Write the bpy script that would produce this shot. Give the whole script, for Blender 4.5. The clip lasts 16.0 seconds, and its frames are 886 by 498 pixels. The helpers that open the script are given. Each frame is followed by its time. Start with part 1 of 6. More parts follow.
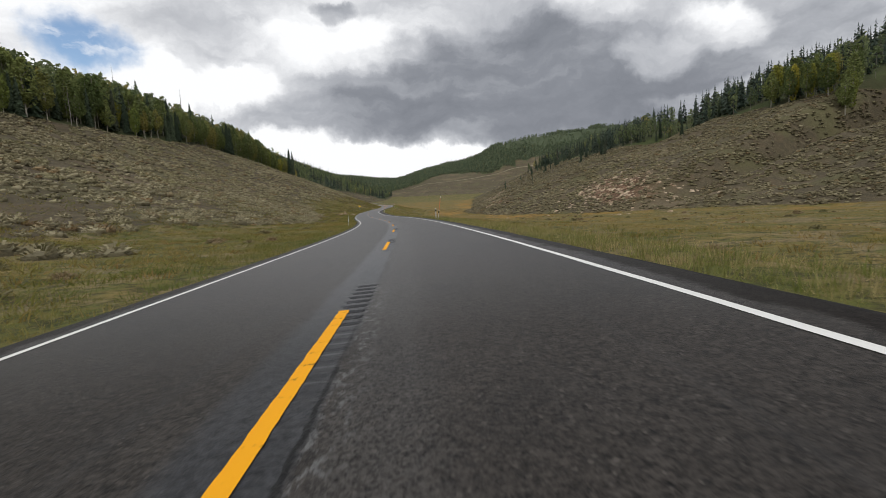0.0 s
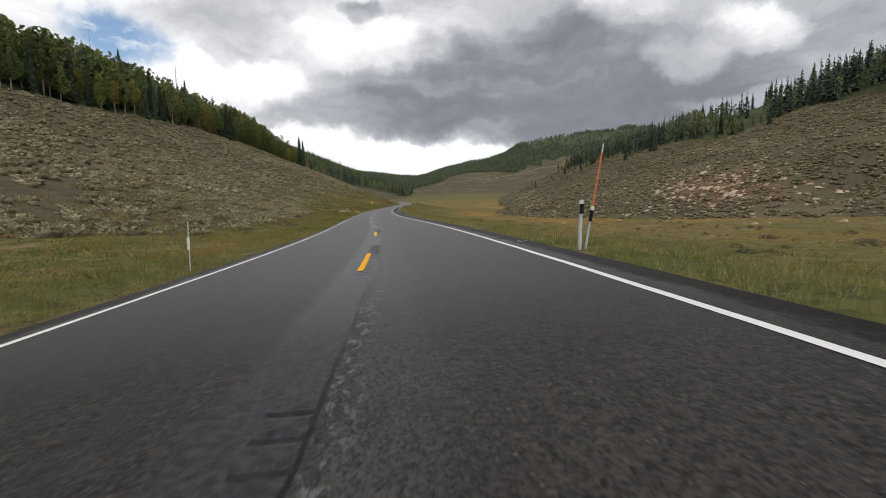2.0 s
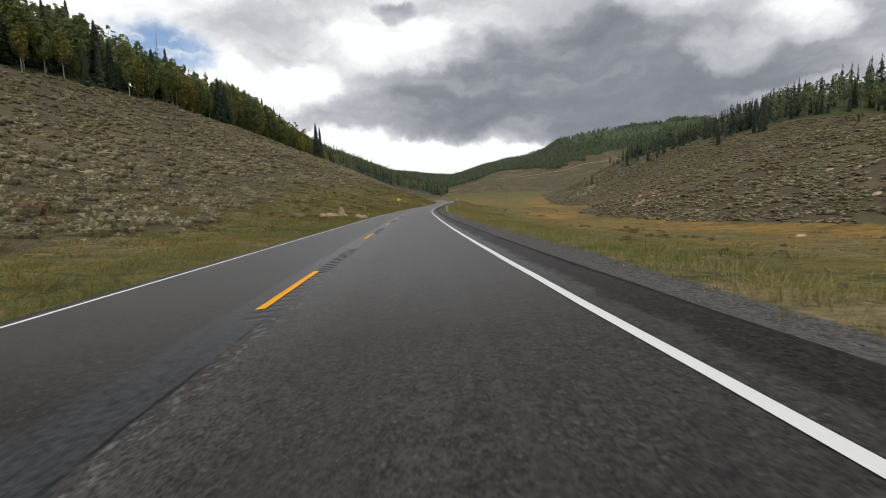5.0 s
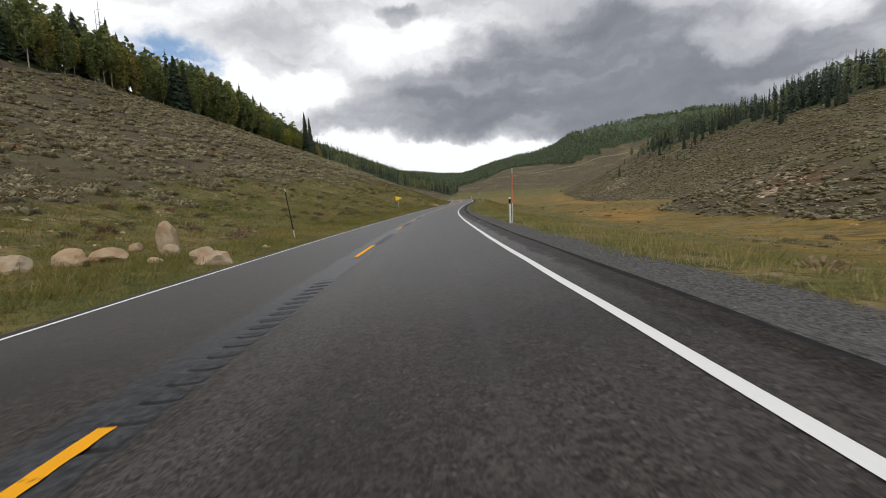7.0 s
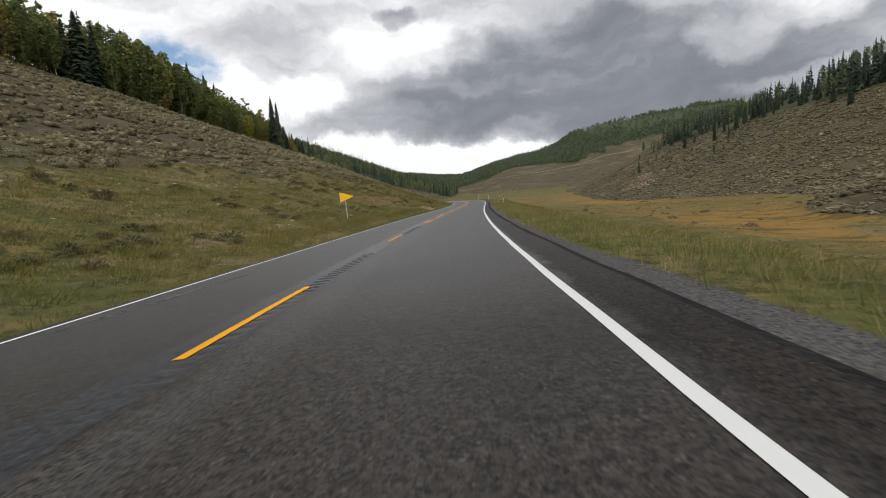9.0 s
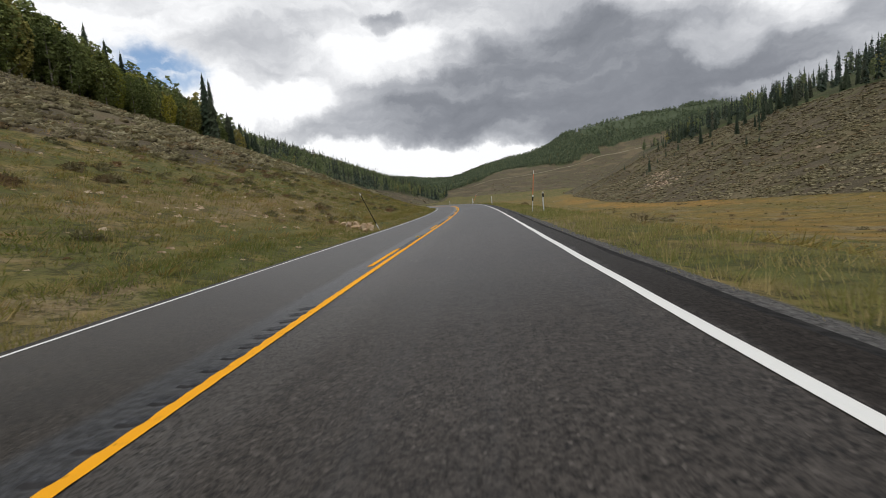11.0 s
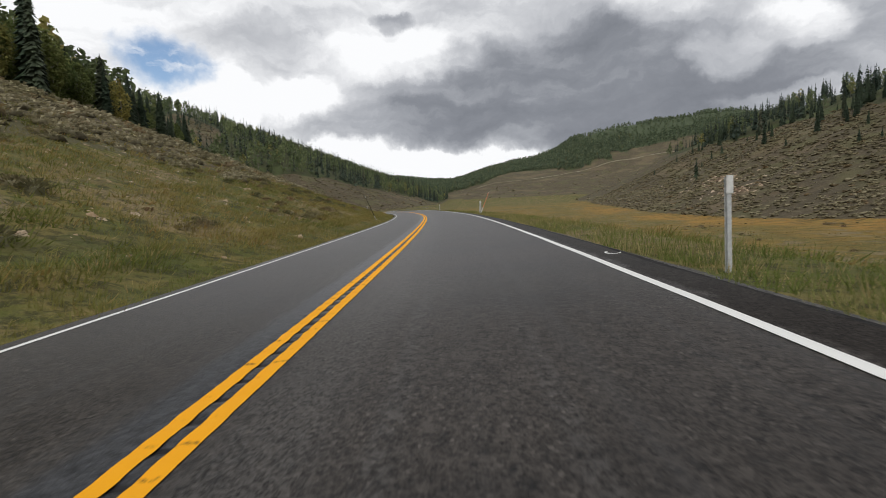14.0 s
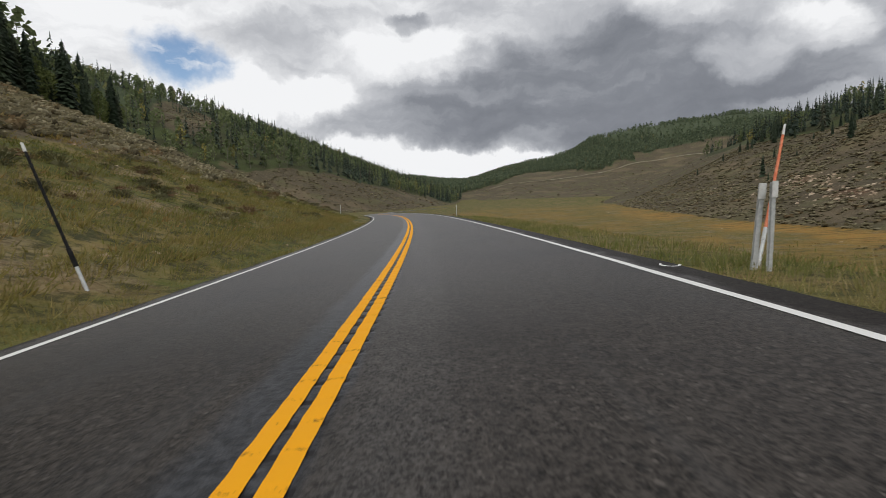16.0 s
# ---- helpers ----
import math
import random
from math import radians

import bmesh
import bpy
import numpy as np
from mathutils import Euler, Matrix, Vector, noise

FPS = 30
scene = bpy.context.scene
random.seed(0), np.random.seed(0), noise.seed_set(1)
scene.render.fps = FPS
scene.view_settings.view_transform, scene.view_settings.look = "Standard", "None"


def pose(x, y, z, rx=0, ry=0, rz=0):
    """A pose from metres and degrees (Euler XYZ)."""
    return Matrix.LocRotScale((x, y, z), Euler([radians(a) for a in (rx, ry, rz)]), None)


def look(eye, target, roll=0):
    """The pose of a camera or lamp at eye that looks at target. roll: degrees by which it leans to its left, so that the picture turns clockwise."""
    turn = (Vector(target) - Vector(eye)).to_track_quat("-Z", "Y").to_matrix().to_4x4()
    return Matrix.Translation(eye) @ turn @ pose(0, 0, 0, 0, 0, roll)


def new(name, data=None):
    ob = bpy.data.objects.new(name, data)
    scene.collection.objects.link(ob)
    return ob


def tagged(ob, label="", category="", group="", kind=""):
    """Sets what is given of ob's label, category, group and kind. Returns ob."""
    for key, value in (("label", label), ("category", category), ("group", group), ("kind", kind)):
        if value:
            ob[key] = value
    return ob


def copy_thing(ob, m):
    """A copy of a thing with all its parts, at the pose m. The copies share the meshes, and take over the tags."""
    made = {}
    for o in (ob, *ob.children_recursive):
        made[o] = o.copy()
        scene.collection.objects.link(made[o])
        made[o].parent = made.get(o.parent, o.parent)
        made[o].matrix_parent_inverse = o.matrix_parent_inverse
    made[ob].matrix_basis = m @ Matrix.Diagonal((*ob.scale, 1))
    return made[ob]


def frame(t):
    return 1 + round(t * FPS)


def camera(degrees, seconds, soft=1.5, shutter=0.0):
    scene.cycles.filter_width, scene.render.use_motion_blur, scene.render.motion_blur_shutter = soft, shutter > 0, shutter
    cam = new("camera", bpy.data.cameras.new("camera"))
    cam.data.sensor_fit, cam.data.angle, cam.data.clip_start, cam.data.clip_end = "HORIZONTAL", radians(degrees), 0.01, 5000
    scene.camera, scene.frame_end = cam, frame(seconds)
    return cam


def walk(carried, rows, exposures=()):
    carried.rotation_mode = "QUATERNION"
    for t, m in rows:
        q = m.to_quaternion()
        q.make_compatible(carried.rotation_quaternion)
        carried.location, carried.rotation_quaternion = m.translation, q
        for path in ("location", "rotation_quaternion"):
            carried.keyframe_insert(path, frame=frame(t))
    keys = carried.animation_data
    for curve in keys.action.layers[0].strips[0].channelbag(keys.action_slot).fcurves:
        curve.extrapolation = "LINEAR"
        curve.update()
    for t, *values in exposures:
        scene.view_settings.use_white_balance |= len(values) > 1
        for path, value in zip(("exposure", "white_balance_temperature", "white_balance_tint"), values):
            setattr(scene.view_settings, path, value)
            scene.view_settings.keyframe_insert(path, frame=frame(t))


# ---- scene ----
cam = camera(84.99, 16.0, soft=0.85, shutter=0.04)
PATH = [
    (0.0, pose(0.737, 0.046, 1.081, 83.688, 2.692, 0.000)),
    (0.5, pose(-0.016, 10.463, 0.791, 83.691, 2.343, 0.601)),
    (1.0, pose(-0.899, 20.876, 0.480, 83.721, 2.024, 1.203)),
    (1.5, pose(-1.862, 31.245, 0.174, 83.717, 1.679, 1.784)),
    (2.0, pose(-2.982, 41.648, -0.120, 83.695, 1.227, 2.461)),
    (2.5, pose(-4.272, 52.114, -0.403, 83.727, 0.952, 3.133)),
    (3.0, pose(-5.772, 62.639, -0.676, 83.737, 0.897, 3.917)),
    (3.5, pose(-7.444, 73.219, -0.943, 83.718, 0.853, 4.630)),
    (4.0, pose(-9.278, 83.790, -1.203, 83.706, 1.077, 5.338)),
    (4.5, pose(-11.234, 94.268, -1.453, 83.730, 1.423, 5.935)),
    (5.0, pose(-13.189, 104.716, -1.687, 83.774, 1.849, 6.426)),
    (5.5, pose(-15.080, 115.189, -1.897, 83.822, 2.314, 6.818)),
    (6.0, pose(-16.890, 125.727, -2.082, 83.859, 2.778, 7.117)),
    (6.5, pose(-18.607, 136.366, -2.241, 83.870, 3.197, 7.327)),
    (7.0, pose(-20.214, 147.139, -2.382, 83.840, 3.532, 7.456)),
    (7.5, pose(-21.714, 157.965, -2.522, 83.818, 3.674, 7.490)),
    (8.0, pose(-23.111, 168.781, -2.661, 83.881, 3.828, 7.520)),
    (8.5, pose(-24.437, 179.661, -2.801, 83.964, 3.959, 7.490)),
    (9.0, pose(-25.685, 190.763, -2.924, 84.077, 4.327, 7.384)),
    (9.2, pose(-26.140, 195.162, -2.964, 84.130, 4.445, 7.298)),
    (9.5, pose(-26.768, 201.703, -3.014, 84.202, 4.604, 7.151)),
    (10.0, pose(-27.686, 212.425, -3.071, 84.297, 4.791, 6.852)),
    (10.5, pose(-28.465, 223.034, -3.101, 84.369, 4.864, 6.521)),
    (11.0, pose(-29.120, 233.694, -3.120, 84.435, 4.829, 6.210)),
    (11.5, pose(-29.640, 244.572, -3.130, 84.512, 4.693, 5.973)),
    (12.0, pose(-30.041, 255.841, -3.131, 84.615, 4.461, 5.862)),
    (12.5, pose(-30.506, 266.696, -3.127, 84.640, 4.005, 5.871)),
    (13.0, pose(-31.074, 277.189, -3.113, 84.662, 3.483, 5.983)),
    (13.5, pose(-31.754, 287.283, -3.091, 84.707, 3.152, 6.202)),
    (14.0, pose(-32.723, 297.546, -3.066, 84.692, 2.713, 6.418)),
    (14.5, pose(-33.891, 307.781, -3.051, 84.712, 2.344, 6.726)),
    (15.0, pose(-35.162, 317.982, -3.053, 84.707, 2.131, 7.087)),
    (15.5, pose(-36.539, 328.134, -3.073, 84.748, 1.929, 7.467)),
    (16.0, pose(-38.098, 338.244, -3.113, 84.807, 1.750, 7.892)),
]
walk(cam, PATH, exposures=[(0.0, 0.0, 6400, 10), (13.0, 0.0, 6400, 10), (16.0, -0.15, 6400, 10)])

CLOUD_BANKS = (     # azimuth, elevation, half width, half height in degrees; lighter (+) or darker (-)
    (9.0, 11.6, 22.0, 6.2, -0.43), (-10.0, 9.2, 14.0, 2.9, -0.22), (12.0, 20.0, 10.0, 4.0, -0.12), (27.0, 9.5, 9.0, 2.6, -0.10), (38.0, 15.0, 6.0, 3.5, -0.16),
    (-10.8, 17.0, 7.4, 3.2, 0.34), (-22.0, 12.2, 5.0, 2.3, 0.26), (-8.5, 3.9, 14.0, 2.3, 0.60), (6.0, 4.0, 8.0, 1.4, 0.30), (-18.0, 6.6, 5.0, 1.7, 0.42),
    (23.5, 13.2, 3.8, 2.0, 0.30), (29.5, 15.2, 4.4, 2.3, 0.36), (17.0, 18.0, 5.0, 1.8, 0.24), (29.0, 9.0, 6.0, 1.0, 0.22),
    (-31.5, 11.4, 4.8, 3.0, 0.50), (-26.0, 17.6, 6.5, 2.2, -0.14), (-12.0, 20.3, 2.4, 1.0, -0.34), (-27.0, 14.3, 3.0, 1.5, -0.10), (-40.0, 19.0, 6.0, 1.6, 0.16),
)
BLUE_GAP = (-35.7, 15.2, 3.6, 2.6)
SKY_STRENGTH, SUN_STRENGTH = 0.85, 1.25
GRASS_GREEN, GRASS_DRY = (0.098, 0.108, 0.026), (0.215, 0.162, 0.058)
SAGE_SOIL, SAGE_LEAF = (0.062, 0.050, 0.031), (0.124, 0.102, 0.062)
L_BEYOND, R_TREE, R_BEYOND = 0.6, 47.0, 0.85
# ------------------------------------------------------------------ light
SUN_EL, SUN_AZ = 50.0, 155.0          # degrees; azimuth clockwise from +y
world = bpy.data.worlds.new("sky")
scene.world = world
world.use_nodes = True
wt = world.node_tree
wt.nodes.clear()


def wnode(kind, **props):
    n = wt.nodes.new(kind)
    for k, v in props.items():
        if k == "ins":
            for i, q in v.items():
                if hasattr(q, "is_output"):
                    wt.links.new(q, n.inputs[i])
                else:
                    n.inputs[i].default_value = q
        elif k == "op":
            n.operation = v
    return n


def wmath(op, a, b=0.0, c=0.0):
    return wnode("ShaderNodeMath", op=op, ins={0: a, 1: b, 2: c}).outputs[0]


def wmix(f, a, b):
    n = wt.nodes.new("ShaderNodeMix")
    n.data_type = "RGBA"
    for i, q in ((0, f), (6, a), (7, b)):
        if hasattr(q, "is_output"):
            wt.links.new(q, n.inputs[i])
        else:
            n.inputs[i].default_value = q
    return n.outputs[2]


def wramp(f, lo, hi):
    n = wnode("ShaderNodeMapRange", ins={0: f, 1: lo, 2: hi, 3: 0.0, 4: 1.0})
    n.interpolation_type = "SMOOTHSTEP"
    return n.outputs[0]


sky_dir = wt.nodes.new("ShaderNodeTexCoord").outputs["Generated"]
sep = wnode("ShaderNodeSeparateXYZ", ins={0: sky_dir})
dx, dy, dz = sep.outputs[0], sep.outputs[1], sep.outputs[2]
warp = wnode("ShaderNodeTexNoise", ins={"Vector": sky_dir, "Scale": 5.0, "Detail": 6.0, "Roughness": 0.6})
wv = wnode("ShaderNodeVectorMath", op="MULTIPLY_ADD", ins={0: warp.outputs["Color"], 1: (0.18, 0.18, 0.14), 2: sky_dir})
wdir = wnode("ShaderNodeVectorMath", op="SUBTRACT", ins={0: wv.outputs[0], 1: (0.09, 0.09, 0.07)}).outputs[0]


def wnoise(scale, detail, rough, shift, tall=2.0):
    """Cloud noise over the dome, drawn out sideways as cloud decks are near the horizon."""
    mp = wnode("ShaderNodeVectorMath", op="MULTIPLY_ADD", ins={0: wdir, 1: (1.0, 1.0, tall), 2: shift})
    n = wnode("ShaderNodeTexNoise", ins={"Vector": mp.outputs[0], "Scale": scale, "Detail": detail, "Roughness": rough})
    return n.outputs["Fac"]


big = wnoise(3.0, 3.0, 0.5, (3.1, 0.4, 0.0), 2.6)
mid = wnoise(6.0, 6.0, 0.52, (7.7, 2.2, 1.0), 3.4)
fine = wnoise(17.0, 5.0, 0.58, (1.3, 9.1, 2.0), 2.8)


def cell(az, el, wide, high):
    """A soft-edged bank in the cloud cover round one direction: 1 in its middle, 0 outside."""
    a, e = radians(az), radians(el)
    d = wnode("ShaderNodeVectorMath", op="SUBTRACT", ins={0: wdir, 1: (math.sin(a) * math.cos(e), math.cos(a) * math.cos(e), math.sin(e))})
    r = wnode("ShaderNodeVectorMath", op="DOT_PRODUCT", ins={0: d.outputs[0], 1: (math.cos(a), -math.sin(a), 0.0)}).outputs["Value"]
    u = wnode("ShaderNodeVectorMath", op="DOT_PRODUCT", ins={0: d.outputs[0], 1: (0.0, 0.0, 1.0)}).outputs["Value"]
    back = wnode("ShaderNodeVectorMath", op="DOT_PRODUCT", ins={0: d.outputs[0], 1: (math.sin(a), math.cos(a), 0.0)}).outputs["Value"]
    q = wmath("ADD", wmath("POWER", wmath("ABSOLUTE", wmath("DIVIDE", r, radians(wide))), 2.0), wmath("POWER", wmath("ABSOLUTE", wmath("DIVIDE", u, radians(high))), 2.0))
    q = wmath("ADD", q, wmath("POWER", wmath("ABSOLUTE", back), 2.0))
    return wramp(q, 1.5, 0.25)


tone = wmath("MULTIPLY_ADD", dx, -0.24, 0.77)
# thinner, brighter cloud towards the sun, behind the camera
tone = wmath("MULTIPLY_ADD", wramp(dy, -0.05, -0.7), 0.30, tone)
tone = wmath("MULTIPLY_ADD", wmath("SUBTRACT", big, 0.5), 0.40, tone)
tone = wmath("MULTIPLY_ADD", wmath("SUBTRACT", mid, 0.5), 0.62, tone)
tone = wmath("MULTIPLY_ADD", wmath("SUBTRACT", fine, 0.5), 0.24, tone)
# the cover thins to white above the valley mouth and thickens to a grey deck ahead
for az, el, wide, high, gain in CLOUD_BANKS:
    tone = wmath("MULTIPLY_ADD", cell(az, el, wide, high), gain, tone)
tone = wnode("ShaderNodeClamp", ins={0: tone}).outputs[0]
ramp = wt.nodes.new("ShaderNodeValToRGB")
ramp.color_ramp.elements[1].color = (1.18, 1.18, 1.18, 1)
for pos, col in ((0.0, (0.20, 0.215, 0.245, 1)), (0.3, (0.31, 0.325, 0.36, 1)), (0.52, (0.50, 0.515, 0.55, 1)), (0.74, (0.74, 0.75, 0.775, 1))):
    el = ramp.color_ramp.elements.new(pos) if pos else ramp.color_ramp.elements[0]
    el.color = col
wt.links.new(tone, ramp.inputs[0])
blue = wt.nodes.new("ShaderNodeTexSky")
blue.sky_type = "NISHITA"
blue.sun_disc = False
blue.sun_elevation, blue.sun_rotation = radians(SUN_EL), radians(SUN_AZ)
blue_dim = wnode("ShaderNodeVectorMath", op="SCALE", ins={0: blue.outputs[0], "Scale": 0.15})
clear = cell(*BLUE_GAP)
clear = wmath("MULTIPLY", clear, wramp(wmath("ADD", wmath("MULTIPLY", mid, 0.5), wmath("MULTIPLY", fine, 0.5)), 0.76, 0.50))
cover = wmix(clear, ramp.outputs[0], blue_dim.outputs[0])
out = wnode("ShaderNodeBackground", ins={0: cover, 1: SKY_STRENGTH})
wo = wt.nodes.new("ShaderNodeOutputWorld")
wt.links.new(out.outputs[0], wo.inputs[0])

sun = new("sun", bpy.data.lights.new("sun", "SUN"))
sun.data.energy, sun.data.angle, sun.data.color = SUN_STRENGTH, radians(18), (1.0, 0.985, 0.955)
sa, se = radians(SUN_AZ), radians(SUN_EL)
sun.matrix_world = look((0, 0, 0), (-math.sin(sa) * math.cos(se), -math.cos(sa) * math.cos(se), -math.sin(se)))


# -------------------------------------------------------------- materials
class Mat:
    """A small wrapper that wires a procedural Principled material."""

    def __init__(self, name, rough=0.9, spec=0.3, metal=0.0):
        self.m = bpy.data.materials.new(name)
        self.m.use_nodes = True
        self.t = self.m.node_tree
        self.b = self.t.nodes["Principled BSDF"]
        self.b.inputs["Roughness"].default_value = rough
        self.b.inputs["Specular IOR Level"].default_value = spec
        self.b.inputs["Metallic"].default_value = metal
        self.pos = self.node("ShaderNodeTexCoord").outputs["Object"]

    def node(self, kind, **ins):
        return self.t.nodes.new(kind)

    def put(self, sock, v):
        if hasattr(v, "is_output"):
            self.t.links.new(v, sock)
        else:
            sock.default_value = v

    def noise(self, scale, detail=4.0, rough=0.55, vec=None, distort=0.0):
        n = self.node("ShaderNodeTexNoise")
        self.put(n.inputs["Vector"], vec if vec else self.pos)
        n.inputs["Scale"].default_value, n.inputs["Detail"].default_value = scale, detail
        n.inputs["Roughness"].default_value, n.inputs["Distortion"].default_value = rough, distort
        return n.outputs["Fac"]

    def scaled(self, v, vec=None):
        n = self.node("ShaderNodeVectorMath")
        n.operation = "MULTIPLY"
        self.put(n.inputs[0], vec if vec else self.pos)
        n.inputs[1].default_value = v
        return n.outputs[0]

    def math(self, op, a, b=0.0, c=0.0):
        n = self.node("ShaderNodeMath")
        n.operation = op
        for i, q in enumerate((a, b, c)):
            self.put(n.inputs[i], q)
        return n.outputs[0]

    def step(self, f, lo, hi, a=0.0, b=1.0):
        n = self.node("ShaderNodeMapRange")
        n.interpolation_type = "SMOOTHSTEP"
        for i, q in enumerate((f, lo, hi, a, b)):
            self.put(n.inputs[i], q)
        return n.outputs[0]

    def mix(self, f, a, b, mode="MIX"):
        n = self.node("ShaderNodeMix")
        n.data_type, n.blend_type = "RGBA", mode
        self.put(n.inputs[0], f)
        for i, q in ((6, a), (7, b)):
            self.put(n.inputs[i], (*q, 1.0) if isinstance(q, tuple) and len(q) == 3 else q)
        return n.outputs[2]

    def attr(self, name):
        n = self.node("ShaderNodeAttribute")
        n.attribute_name = name
        s = self.node("ShaderNodeSeparateColor")
        self.t.links.new(n.outputs["Color"], s.inputs[0])
        return s.outputs

    def color(self, c):
        self.put(self.b.inputs["Base Color"], (*c, 1.0) if isinstance(c, tuple) and len(c) == 3 else c)
        return self

    def bump(self, h, dist, strength=1.0):
        n = self.node("ShaderNodeBump")
        n.inputs["Strength"].default_value, n.inputs["Distance"].default_value = strength, dist
        self.put(n.inputs["Height"], h)
        self.t.links.new(n.outputs[0], self.b.inputs["Normal"])
        return self

    def island(self):
        return self.node("ShaderNodeNewGeometry").outputs["Random Per Island"]

    def each(self):
        return self.node("ShaderNodeObjectInfo").outputs["Random"]


def asphalt_material():
    """Worn chip-seal asphalt; side and run are metres across and along the road."""
    k = Mat("asphalt", 0.5, 0.5)
    n = k.node("ShaderNodeUVMap")
    n.uv_map = "UVMap"
    s = k.node("ShaderNodeSeparateXYZ")
    k.t.links.new(n.outputs[0], s.inputs[0])
    side, run = s.outputs[0], s.outputs[1]
    lane = k.node("ShaderNodeCombineXYZ")
    k.t.links.new(side, lane.inputs[0])
    k.t.links.new(run, lane.inputs[1])
    lane = lane.outputs[0]

    def within(f, a, b, c, d):
        return k.math("MULTIPLY", k.step(f, a, b), k.step(f, d, c))

    grain = k.noise(40.0, 4.0, 0.78)
    chips = k.node("ShaderNodeTexVoronoi")
    chips.inputs["Scale"].default_value = 52.0
    k.put(chips.inputs["Vector"], k.pos)
    coarse = k.noise(15.0, 5.0, 0.74)
    blot = k.noise(0.45, 5.0, 0.6)
    streak = k.noise(1.0, 5.0, 0.62, k.scaled((2.6, 0.045, 1.0), lane))
    base = k.mix(k.step(grain, 0.34, 0.68), (0.0066, 0.0058, 0.0050), (0.065, 0.0562, 0.0492))
    base = k.mix(k.math("MULTIPLY", k.step(chips.outputs["Color"], 0.80, 0.97), 0.60), base, (0.150, 0.133, 0.117))
    base = k.mix(k.math("MULTIPLY", k.step(coarse, 0.50, 0.62), 0.60), base, (0.070, 0.061, 0.0535))
    base = k.mix(k.math("MULTIPLY", k.step(coarse, 0.46, 0.34), 0.70), base, (0.0065, 0.0070, 0.0072))
    base = k.mix(k.math("MULTIPLY", k.step(blot, 0.45, 0.68), 0.38), base, (0.017, 0.0165, 0.017))
    base = k.mix(k.math("MULTIPLY", k.step(streak, 0.50, 0.72), 0.38), base, (0.050, 0.048, 0.047))
    # a paler scuffed strip beside the centre joint
    wander = k.math("MULTIPLY_ADD", k.math("SUBTRACT", k.noise(0.35, 3.0, 0.5), 0.5), 0.5, side)
    scuff = within(wander, 0.18, 0.34, 0.60, 1.00)
    base = k.mix(k.math("MULTIPLY", k.math("MULTIPLY", scuff, k.step(grain, 0.42, 0.60)), 0.45), base, (0.100, 0.095, 0.090))
    # fog-sealed band along the centre joint, bluish and ragged at its edges
    ragged = k.math("MULTIPLY_ADD", k.math("SUBTRACT", k.noise(2.3, 7.0, 0.72, k.scaled((1.0, 0.35, 1.0), lane)), 0.5), 0.75, side)
    seam = k.math("MULTIPLY_ADD", k.math("SUBTRACT", k.noise(2.3, 6.0, 0.7, k.scaled((1.0, 0.35, 1.0), lane)), 0.5), 0.28, side)
    band = within(seam, -0.56, -0.36, 0.11, 0.19)
    seal = k.mix(k.step(coarse, 0.35, 0.65), (0.017, 0.0185, 0.0212), (0.052, 0.0545, 0.0605))
    base = k.mix(k.math("MULTIPLY", band, 0.80), base, seal)
    # the open crack along the edge of the joint, with broken pale chips beside it
    joint = k.math("MULTIPLY_ADD", k.math("SUBTRACT", k.noise(0.9, 5.0, 0.7, k.scaled((0.0, 1.0, 0.0), lane)), 0.5), 0.09, side)
    joint = k.math("MULTIPLY_ADD", k.math("SUBTRACT", k.noise(9.0, 3.0, 0.7, lane), 0.5), 0.05, joint)
    early = k.step(run, 165.0, 120.0)
    flake = k.math("MULTIPLY", within(joint, 0.145, 0.18, 0.26, 0.46), k.step(k.noise(13.0, 4.0, 0.75, k.scaled((1.0, 0.5, 1.0), lane)), 0.52, 0.62))
    base = k.mix(k.math("MULTIPLY", k.math("MULTIPLY", flake, early), 0.75), base, (0.15, 0.15, 0.148))
    crack = k.math("MULTIPLY", within(joint, 0.110, 0.122, 0.142, 0.158), k.step(k.noise(0.6, 3.0, 0.6, k.scaled((0.0, 1.0, 0.0), lane)), 0.40, 0.50))
    base = k.mix(k.math("MULTIPLY", k.math("MULTIPLY", crack, k.math("MULTIPLY_ADD", early, 0.6, 0.35)), 0.9), base, (0.003, 0.003, 0.003))
    # a freshly sealed dark patch across the lane, with two pale tyre tracks in it
    rag_run = k.math("MULTIPLY_ADD", k.math("SUBTRACT", k.noise(1.6, 6.0, 0.7, lane), 0.5), 1.3, run)
    fresh = k.math("MULTIPLY", within(rag_run, 286.3, 287.1, 298.5, 299.1), k.step(ragged, 0.15, 0.45, 0.5, 1.0))
    base = k.mix(k.math("MULTIPLY", fresh, 0.86), base, (0.0056, 0.0062, 0.0067))
    thin = k.math("MULTIPLY_ADD", k.math("SUBTRACT", k.noise(0.35, 3.0, 0.5, lane), 0.5), 0.10, side)
    tracks = k.math("ADD", within(thin, 0.98, 1.06, 1.12, 1.22), k.math("MULTIPLY", within(thin, 1.84, 1.92, 1.97, 2.06), 0.8))
    tracks = k.math("MULTIPLY", k.math("MULTIPLY", tracks, k.step(coarse, 0.42, 0.60)), within(run, 284.0, 287.0, 304.0, 309.0))
    base = k.mix(k.math("MULTIPLY", tracks, 0.20), base, (0.10, 0.10, 0.10))
    rim = k.math("MULTIPLY", within(rag_run, 298.9, 299.2, 299.5, 300.2), within(side, 0.3, 0.6, 1.5, 2.6))
    base = k.mix(k.math("MULTIPLY", k.math("MULTIPLY", rim, k.step(coarse, 0.40, 0.58)), 0.45), base, (0.16, 0.16, 0.16))
